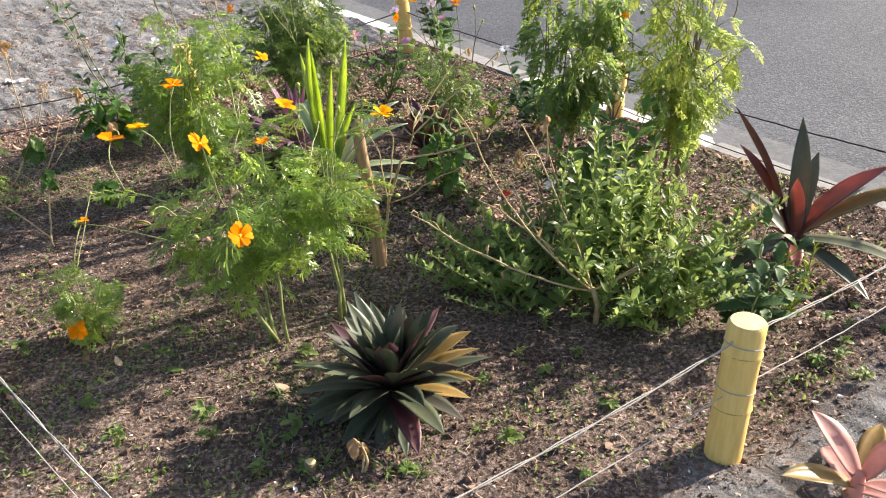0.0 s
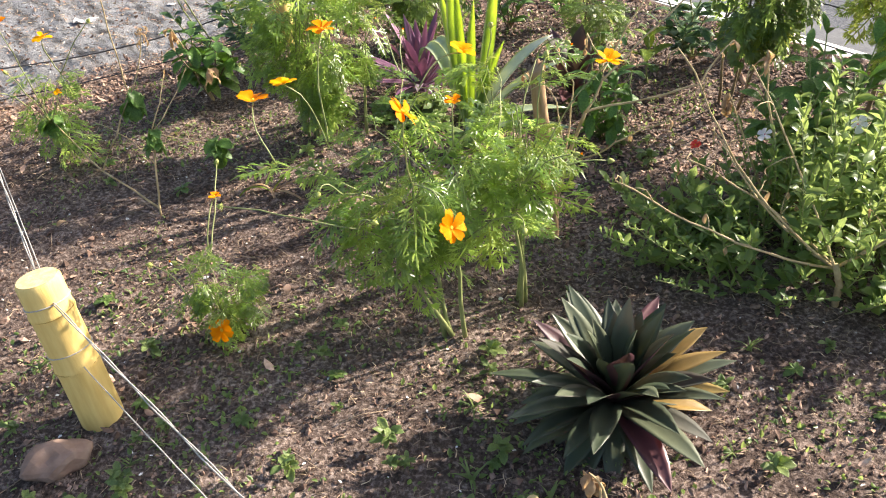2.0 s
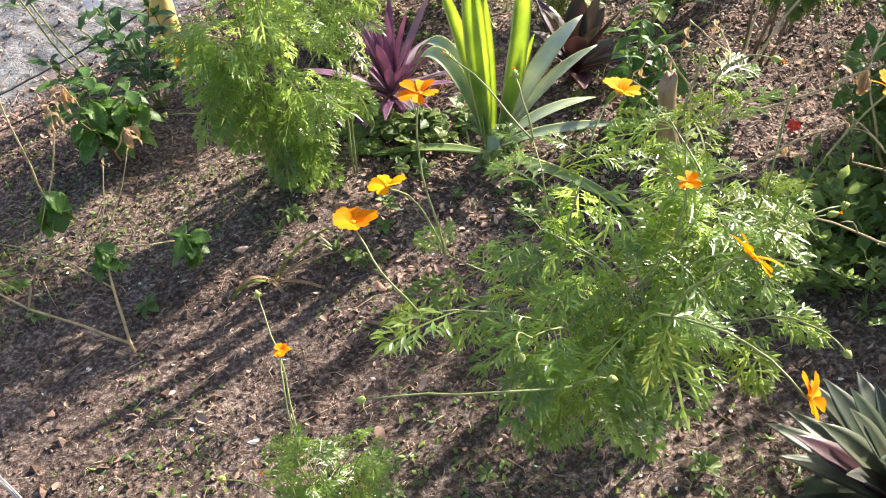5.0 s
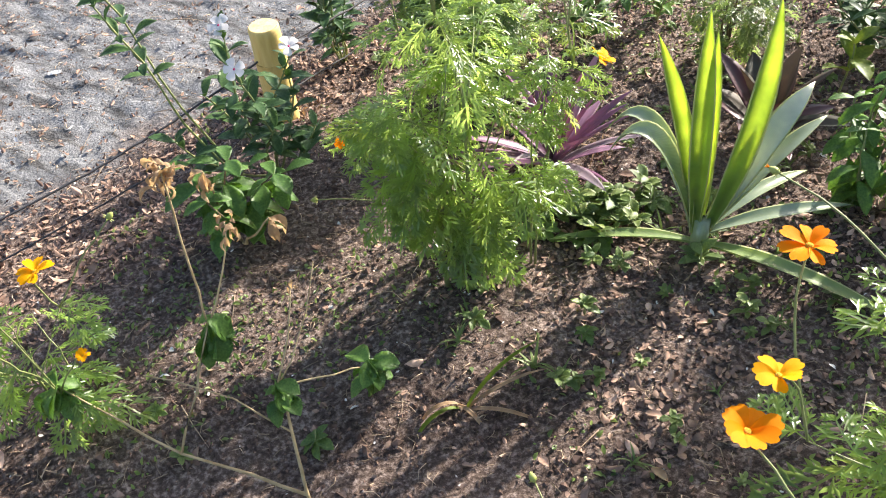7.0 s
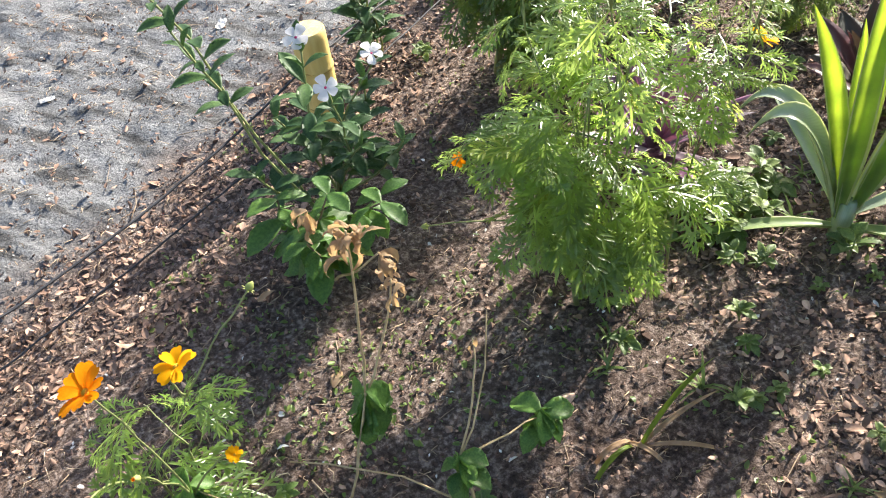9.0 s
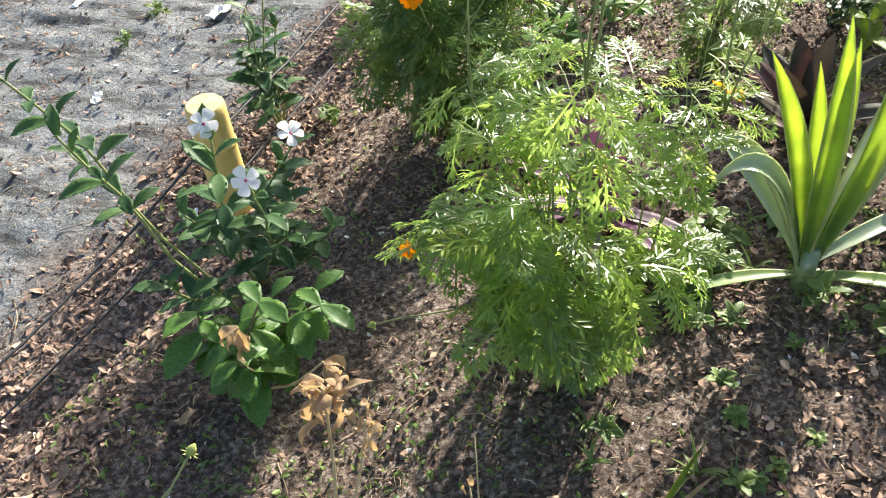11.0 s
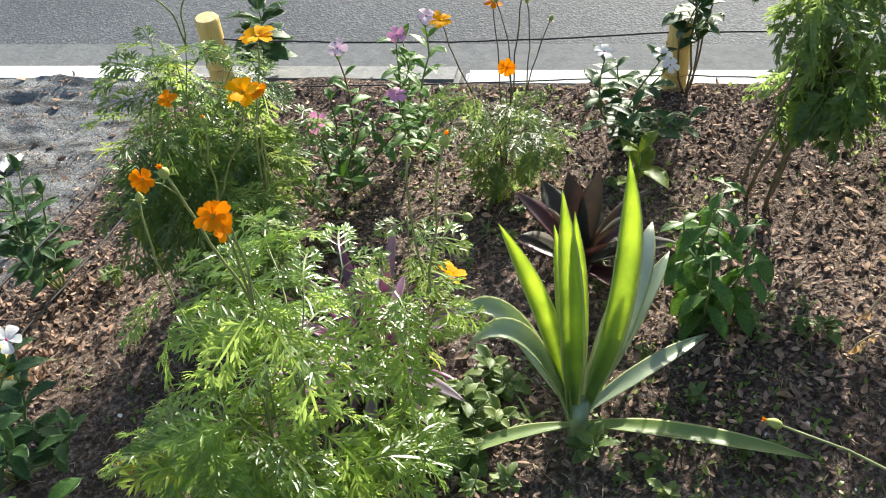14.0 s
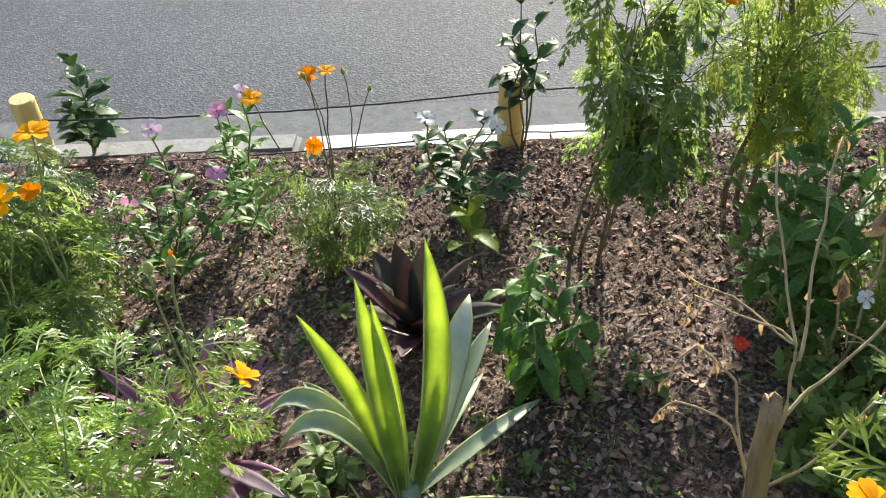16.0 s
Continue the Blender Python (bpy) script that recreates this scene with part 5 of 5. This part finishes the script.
def staked_dead_plant():
    """The dead flower plant leaning on the stake: hooked tan stems that fan out from one trunk."""
    rng = random.Random(57)
    base = Vector((-0.075, 2.205, gz(-0.075, 2.205)))
    plant = thing("dead_flower_plant", base, "dead tan flower plant with hooked stems beside the stake", "plant")

    def way(points, r0, r1, wob=0.010):
        pts = [Vector(p) - base for p in points]
        line = [pts[0]]
        for a, b in zip(pts[:-1], pts[1:]):
            line += arc(a, b, 0.0, 7, wob, rng)[1:]
        mass = Mass()
        mass.tube(line, r0 * 0.72, r1 * 0.85, 7)
        part("stem", mass.mesh("dead_stem", M_DRY), plant)
        return line

    low, node = (-0.050, 2.200, 0.20), (-0.005, 2.195, 0.335)
    way([(-0.075, 2.205, -0.01), low, node], 0.0058, 0.0050, 0.004)
    lines = [way([node, (0.035, 2.215, 0.43), (0.185, 2.350, 0.61)], 0.0040, 0.0018), way([(0.030, 2.205, 0.41), (0.10, 2.235, 0.47), (0.27, 2.295, 0.615)], 0.0040, 0.0018),
             way([low, (-0.03, 2.26, 0.38), (-0.075, 2.305, 0.455), (-0.095, 2.315, 0.44), (-0.10, 2.325, 0.40)], 0.0030, 0.0014), way([low, (-0.07, 2.24, 0.34), (-0.13, 2.295, 0.40), (-0.15, 2.31, 0.38)], 0.0030, 0.0014),
             way([(0.035, 2.215, 0.43), (0.02, 2.29, 0.45), (0.005, 2.355, 0.462), (0.0, 2.36, 0.42)], 0.0024, 0.0014), way([(0.035, 2.215, 0.43), (0.05, 2.32, 0.45), (0.08, 2.40, 0.42)], 0.0024, 0.0013),
             way([node, (0.10, 2.17, 0.37), (0.24, 2.145, 0.42), (0.31, 2.19, 0.50)], 0.0042, 0.0018), way([low, (0.06, 2.13, 0.29), (0.17, 2.08, 0.37)], 0.0036, 0.0016)]
    for line in lines:
        for k in range(5):
            v, f, _ = blade(rng.uniform(0.016, 0.034), rng.uniform(0.005, 0.010), rng.uniform(-20, 20), rng.uniform(-150, -70), 5, rng.uniform(-0.9, 0.9), 0.0, 0.4, 1.0, 0.3, rng.uniform(-70, 70), 0.35)
            crisp = Mass()
            crisp.add(v, f)
            at = line[-1] if k < 3 else rng.choice(line[5:])
            part("withered_leaf", crisp.mesh("withered_leaf", M_DRYLEAF), plant, aim(at, rng.uniform(0, 360), rng.uniform(-60, 10)))


def withered(name, base, tips, label, seed, heads=True):
    """A dying plant: bare tan stems with crumpled hanging leaves."""
    rng = random.Random(seed)
    base = Vector((base[0], base[1], gz(*base[:2])))
    plant = thing(name, base, label, "plant")
    stems = Mass()
    for tip in tips:
        tip = Vector(tip) - base
        line = arc((0, 0, -0.01), tip, 0.0, 9, 0.025, rng)
        stems.tube(line, 0.0038, 0.0018, 6)
        if heads:
            for k in range(7):
                v, f, _ = blade(rng.uniform(0.030, 0.055), rng.uniform(0.012, 0.022), rng.uniform(-20, 20), rng.uniform(-140, -70), 5, rng.uniform(-0.9, 0.9), 0.0, 0.4, 1.0, 0.3, rng.uniform(-60, 60), 0.3)
                m = Mass()
                m.add(v, f)
                part("withered_leaf", m.mesh("withered_leaf", M_DRYLEAF), plant, aim(line[-1] - Vector((0, 0, 0.004 * k)), rng.uniform(0, 360), rng.uniform(-50, 10)))
    part("stem", stems.mesh("withered_stem", M_DRY), plant)


def forked_plant():
    """The bare forked stem with three tufts of drooping leaves."""
    rng = random.Random(61)
    base = Vector((-1.175, 2.315, gz(-1.175, 2.315)))
    plant = thing("forked_sapling", base, "bare forked sapling with tufts of drooping broad leaves", "plant")

    def stem(line, r0, r1, sides):
        mass = Mass()
        mass.tube(line, r0 * 0.78, r1 * 0.85, sides)
        part("stem", mass.mesh("sapling_stem", M_DRY), plant)

    a = arc((0, 0, -0.01), (-0.002, 0.09, 0.215), 0.0, 6, 0.006, rng)
    stem(a, 0.0045, 0.0028, 7)
    b = arc((0.0, 0.01, 0.02), (-0.36, 0.22, 0.20), -0.02, 8, 0.015, rng)
    stem(b, 0.0042, 0.0018, 7)
    c = arc(b[4], (-0.090, 0.204, 0.275), 0.0, 6, 0.012, rng) + arc((-0.090, 0.204, 0.275), (-0.060, 0.155, 0.624), 0.0, 8, 0.012, rng)[1:]
    stem(c, 0.0034, 0.0017, 6)
    c2 = arc(c[6], (-0.014, 0.223, 0.457), 0.0, 6, 0.012, rng)
    stem(c2, 0.0025, 0.0015, 6)
    d = arc(a[-1], (0.148, 0.150, 0.139), 0.0, 5, 0.006, rng)
    stem(d, 0.0024, 0.0016, 6)
    e = arc(a[-1], (0.060, 0.147, 0.374), 0.0, 6, 0.012, rng)
    stem(e, 0.0024, 0.0012, 6)
    g = arc(a[-1], (0.10, 0.20, 0.36), 0.0, 5, 0.012, rng)
    stem(g, 0.0020, 0.0011, 6)
    h = arc(a[4], (-0.22, 0.20, 0.20), 0.01, 5, 0.012, rng)
    stem(h, 0.0022, 0.0013, 6)
    for at, count, size in ((d[-1], 20, 0.056), (a[-1], 16, 0.050), (c[6], 20, 0.062), (b[-1], 16, 0.060)):
        for k in range(count):
            part("leaf", rng.choice(leaf_set("broad", M_BROAD, 0.66)), plant, aim(Vector(at) + Vector((0, 0, rng.uniform(-0.035, 0.02))), k * 137 + rng.uniform(-20, 20), rng.uniform(-85, 0), rng.uniform(-55, 55), size * rng.uniform(0.6, 1.1)))
    for at, count, size in ((c[-1], 24, 1.0), (c2[-1], 14, 0.75), (e[-1], 3, 0.5)):
        for k in range(count):
            v, f, _ = blade(size * rng.uniform(0.022, 0.042), size * rng.uniform(0.006, 0.013), rng.uniform(-10, 40), rng.uniform(-150, -80), 7, rng.uniform(-0.9, 0.9), 0.0, 0.4, 1.0, 0.3, rng.uniform(-70, 70), 0.35)
            crisp = Mass()
            crisp.add(v, f)
            part("withered_leaf", crisp.mesh("withered_leaf", M_DRYLEAF), plant, aim(Vector(at) + Vector((rng.uniform(-0.014, 0.014), rng.uniform(-0.014, 0.014), rng.uniform(-0.03, 0.008))), rng.uniform(0, 360), rng.uniform(-50, 70)), "crumpled brown leaf")


def bent_sprout():
    rng = random.Random(62)
    base = Vector((-0.885, 2.43, gz(-0.885, 2.43)))
    plant = thing("lily_sprout", base, "pale bent lily sprout with yellowish strap leaves", "plant")
    for yaw, ln, rise, fall, mat in ((18, 0.20, 60, -5, M_YELLOWLEAF), (8, 0.17, 35, -12, M_DRYLEAF), (190, 0.13, 70, -110, M_DRYLEAF), (200, 0.15, 62, -100, M_YELLOWLEAF), (300, 0.10, 50, -70, M_DRYLEAF), (330, 0.16, 30, -30, M_DRYLEAF)):
        part("leaf", blade_mesh("sprout_leaf", mat, ln, 0.009, rise, fall, 9, 0.5, 0.0012, 0.4, 1.2, 0.7), plant, aim((rng.uniform(-0.01, 0.01), rng.uniform(-0.01, 0.01), 0.0), yaw))


def dry_tuft(at, count, length, seed):
    """A clump of dead grass."""
    rng = random.Random(seed)
    tuft = thing("dry_grass_tuft", (at[0], at[1], gz(*at)), "dry tan tuft of dead grass on the bed", "grass", "dry grass tufts")
    for k in range(count):
        me = blade_mesh("dry_blade", M_DRYLEAF, length * rng.uniform(0.6, 1.15), 0.0045, rng.uniform(50, 88), rng.uniform(-95, -20), 7, 0.3, 0.0006, 0.3, 1.0, 0.7, rng.uniform(-30, 30))
        part("blade", me, tuft, aim((rng.uniform(-0.018, 0.018), rng.uniform(-0.018, 0.018), 0), rng.uniform(0, 360)))


def seedling(kind, seed):
    """A weed seedling a few centimetres wide."""
    rng = random.Random(seed)
    plant = thing("weed_seedling", (0, 0, 0), ("small green weed seedling with oval leaves", "small tuft of grassy green weed", "small pale green weed rosette")[kind], "weed", "weed seedlings")
    if kind == 1:
        for k in range(9):
            part("leaf", blade_mesh("weed_blade", M_WEED, rng.uniform(0.03, 0.06), 0.005, rng.uniform(40, 80), rng.uniform(-30, 40), 4, 0.3, 0.0006, 0.3, 1.0, 0.7), plant, aim((rng.uniform(-0.006, 0.006), rng.uniform(-0.006, 0.006), 0), rng.uniform(0, 360)))
    else:
        stems = Mass()
        for k in range(3 if kind == 0 else 1):
            tip = Vector((rng.uniform(-0.02, 0.02), rng.uniform(-0.02, 0.02), rng.uniform(0.012, 0.04)))
            stems.tube(arc((0, 0, -0.004), tip, 0, 3, 0.003, rng), 0.0011, 0.0008, 4)
            for j in range(4 if kind == 0 else 8):
                part("leaf", rng.choice(leaf_set("weed" + str(kind), (M_WEED, M_SHRUB, M_SHRUB)[kind], 0.5)), plant, aim(tip * (0.6 + 0.1 * j if kind == 0 else 0.4), j * 137 + k * 40, rng.uniform(5, 40), rng.uniform(-20, 20), rng.uniform(0.020, 0.036)))
        part("stem", stems.mesh("weed_stem", M_STEM), plant)
    return plant


def build_seedlings():
    near = [(-0.767, 2.692), (-0.819, 2.633), (-0.596, 2.563), (-0.731, 2.473), (-0.632, 2.398), (-0.694, 2.406), (-1.152, 2.43), (-1.385, 2.476), (-1.43, 2.581), (-0.645, 2.216), (0.314, 2.018), (0.39, 1.68), (0.319, 1.75), (-0.909, 1.37), (-0.875, 1.47), (-0.579, 1.397), (-0.414, 1.477), (-0.242, 1.396), (-0.58, 1.713)]
    far = [(-0.567, 1.824), (0.308, 1.43), (0.076, 1.335), (-1.165, 1.917), (0.22, 1.958), (0.29, 2.029), (1.048, 1.73), (1.102, 1.735), (-0.536, 2.686), (-0.497, 2.658), (-0.316, 2.456), (-0.276, 2.509), (-0.783, 3.654), (-0.443, 2.812), (-0.36, 2.733), (-0.077, 3.388), (0.19, 2.488)]
    rng = random.Random(71)
    protos = [seedling(k, 80 + k) for k in (0, 1, 2)]
    spots = near + far
    for k in range(26):  # the patch of young plants between the agave and the cosmos
        spots.append((rng.gauss(-0.50, 0.10), rng.gauss(2.80, 0.06)))
    for k in range(38):
        spots.append((rng.uniform(-1.1, 0.7), rng.uniform(1.15, 1.75)))
    for k in range(12):
        spots.append((rng.uniform(-1.25, -0.85), rng.uniform(1.25, 1.75)))
    for k in range(18):
        spots.append((rng.uniform(-0.3, 0.35), rng.uniform(2.3, 2.75)))
    for k in range(14):
        spots.append((rng.uniform(-0.85, -0.30), rng.uniform(2.10, 2.65)))
    for k in range(24):
        spots.append((rng.uniform(0.85, 1.35), rng.uniform(1.6, 2.4)))
    for k in range(34):
        spots.append((rng.uniform(-0.55, 0.35), rng.uniform(3.1, 3.6)))
    for k in range(14):
        spots.append((rng.uniform(-0.35, 0.15), rng.uniform(2.75, 3.3)))
    spots += [(-0.964, 4.517), (-0.98, 4.53), (-0.94, 4.50), (-0.95, 4.54), (-1.10, 4.38), (-1.09, 4.40), (-0.794, 3.663)]
    used = set()
    for n, (x, y) in enumerate(spots):
        kind = rng.choice((0, 0, 1, 2)) if n < 36 or n >= 62 else rng.choice((0, 2))
        m = pose(x, y, gz(x, y), rng.uniform(-12, 12), rng.uniform(-12, 12), rng.uniform(0, 360))
        s = rng.uniform(0.7, 1.25) if 36 > n else rng.uniform(1.2, 1.8) if n < 62 else rng.uniform(0.5, 1.0)
        if kind not in used:
            protos[kind].matrix_basis = m
            used.add(kind)
            continue
        ob = copy_thing(protos[kind], m)
        ob.scale = (s, s, s)


def build_stake():
    base = Vector((-0.085, 2.178, gz(-0.085, 2.178) - 0.02))
    stake = thing("wooden_stake", base, "weathered split wooden stake standing in the soil", "stake")
    mass = Mass()
    sides, rings, verts, faces = 14, 22, [], []
    for j in range(rings + 1):
        t = j / rings
        for k in range(sides):
            a = 2 * math.pi * k / sides
            knot = 0.10 * math.exp(-((t - 0.62) / 0.04) ** 2) * max(0.0, math.cos(a - 3.9))
            split = -0.30 * math.exp(-((a - 4.6) / 0.22) ** 2) * (0.3 + 0.7 * t)
            r = 0.019 * (1.08 - 0.22 * t) * (1 + 0.22 * noise.noise(Vector((math.cos(a) * 1.8, math.sin(a) * 1.8, t * 6))) + 0.10 * noise.noise(Vector((math.cos(a) * 6, math.sin(a) * 6, t * 3))) + knot + split)
            ragged = 0.013 * noise.noise(Vector((math.cos(a) * 2.5, math.sin(a) * 2.5, 3))) + 0.014 * math.cos(a - 0.6) if j == rings else 0.0
            verts.append((math.cos(a) * r - 0.028 * t + 0.004 * math.sin(5 * t), math.sin(a) * r * 0.8, 0.48 * t + ragged))
    verts.append((-0.028, 0.0, 0.476))
    for j in range(rings):
        for k in range(sides):
            faces.append((j * sides + k, j * sides + (k + 1) % sides, (j + 1) * sides + (k + 1) % sides, (j + 1) * sides + k))
    faces.append(tuple(range(sides))[::-1])
    faces += [(rings * sides + k, rings * sides + (k + 1) % sides, len(verts) - 1) for k in range(sides)]
    mass.add(verts, faces)
    part("shaft", mass.mesh("stake_shaft", M_STAKE), stake)


def scrap(at, size, yaw, seed):
    """A crumpled scrap of white paper or plastic."""
    rng = random.Random(seed)
    bm = bmesh.new()
    bmesh.ops.create_grid(bm, x_segments=6, y_segments=4, size=0.5)
    for v in bm.verts:
        v.co = Vector((v.co.x * size, v.co.y * size * 0.5, 0.16 * size * (noise.noise(v.co * 3 + Vector((seed, 0, 0))) + 0.55)))
    bmesh.ops.solidify(bm, geom=list(bm.faces), thickness=0.0008)
    me = bpy.data.meshes.new("scrap")
    bm.to_mesh(me)
    me.materials.append(M_PETALBIT)
    ob = new("paper_scrap", me)
    ob.matrix_basis = pose(at[0], at[1], gz(*at) + 0.003, 0, 0, yaw)
    tagged(ob, "crumpled white scrap lying on the sandy verge", "litter", "white scraps")


def build_scraps():
    for n, (at, size, yaw) in enumerate([((-0.812, 4.366), 0.085, 20), ((-1.237, 4.163), 0.05, 70), ((-2.084, 3.878), 0.10, 10), ((-1.15, 4.75), 0.05, 40), ((-1.75, 4.05), 0.04, 0)]):
        scrap(at, size, yaw, n)


def build_stone():
    bm = bmesh.new()
    bmesh.ops.create_icosphere(bm, subdivisions=3, radius=1.0)
    for v in bm.verts:
        n = noise.noise(v.co * 1.3 + Vector((4, 0, 0)))
        v.co = Vector((v.co.x * 0.065, v.co.y * 0.042, v.co.z * 0.034)) * (1 + 0.35 * n + 0.08 * noise.noise(v.co * 5))
    me = bpy.data.meshes.new("stone")
    bm.to_mesh(me)
    me.materials.append(M_STONE)
    ob = new("stone", me)
    ob.matrix_basis = pose(-1.06, 1.42, gz(-1.06, 1.42) + 0.018, 0, 8, 35)
    tagged(ob, "flat reddish brown stone at the foot of a post", "stone")


def build_stump():
    base = Vector((-0.134, 1.344, gz(-0.134, 1.344)))
    stump = thing("cut_stump", base, "short cut plant stump with a pale top", "stump")
    mass, top = Mass(), Mass()
    mass.tube([(0, 0, -0.01), (0.001, 0, 0.010), (0.002, 0.001, 0.020)], 0.014, 0.0125, 10)
    part("trunk", mass.mesh("stump_trunk", M_WOODSTEM), stump)
    top.tube([(0.002, 0.001, 0.020), (0.002, 0.001, 0.0212)], 0.0115, 0.011, 10)
    part("end_grain", top.mesh("stump_top", M_POSTTOP), stump, None, "pale sawn top")


def build_big_leaves():
    """Large dry leaves that lie singly on the litter."""
    rng = random.Random(97)
    for x, y, ln, yaw in ((0.35, 2.42, 0.060, 160), (0.29, 2.31, 0.032, 80), (0.10, 2.20, 0.045, 30), (-0.30, 2.34, 0.040, 200), (0.02, 2.45, 0.030, 120), (-0.62, 2.20, 0.034, 300), (-1.30, 2.75, 0.045, 60), (-1.38, 3.02, 0.040, 10), (0.62, 2.72, 0.035, 220), (0.28, 2.62, 0.036, 20), (-1.45, 2.25, 0.035, 75)):
        me = blade_mesh("dry_leaf", M_DRYLEAF, ln, ln * 0.52, rng.uniform(5, 25), rng.uniform(-30, -5), 6, rng.uniform(0.1, 0.4), 0.0008, 0.45, 1.3, 0.2, rng.uniform(-25, 25), 0.08)
        ob = new("dry_leaf", me)
        ob.matrix_basis = aim((x, y, gz(x, y) + 0.007), yaw, rng.uniform(-6, 6), rng.uniform(-15, 15))
        tagged(ob, "large pale dry leaf fallen on the soil", "dry leaf", "large fallen leaves")


build_ground()
strip("gutter", KERB_W + 0.10, KERB_W + 0.46, ROAD_Z + 0.004, M_GUTTER, "pale worn concrete gutter beside the kerb", "gutter", 80.0, 2)
strip("road", KERB_W + 0.10, KERB_W + 7.2, ROAD_Z, M_ROAD, "grey worn asphalt road", "road", 80.0, 8)
strip("far_ground", KERB_W + 7.2, 90.0, -0.06, M_SOIL, "bare ground across the road", "ground", 90.0)
build_kerb()
build_fence()
build_stake()
build_stone()
build_stump()
build_big_leaves()
build_scraps()
build_cosmos()
build_rosettes()
agave()
build_leafy()
leafy_shrub()
staked_dead_plant()
forked_plant()
bent_sprout()
withered("withered_zinnia", (0.47, 2.27), [(0.40, 2.245, 0.45), (0.33, 2.26, 0.34)], "brown withered zinnia heads on thin stems", 94)
withered("withered_plant", (-1.24, 3.04), [(-1.245, 2.86, 0.325), (-1.15, 2.84, 0.20)], "dry brown stem with crumpled leaves among green ones", 92)
withered("withered_plant", (-0.02, 1.33), [(-0.035, 1.362, 0.07), (-0.02, 1.37, 0.05)], "short dry stalks with withered seed heads", 93)
dry_tuft((0.13, 3.12), 34, 0.13, 95)
dry_tuft((-0.36, 3.06), 16, 0.09, 96)
build_seedlings()
build_litter()
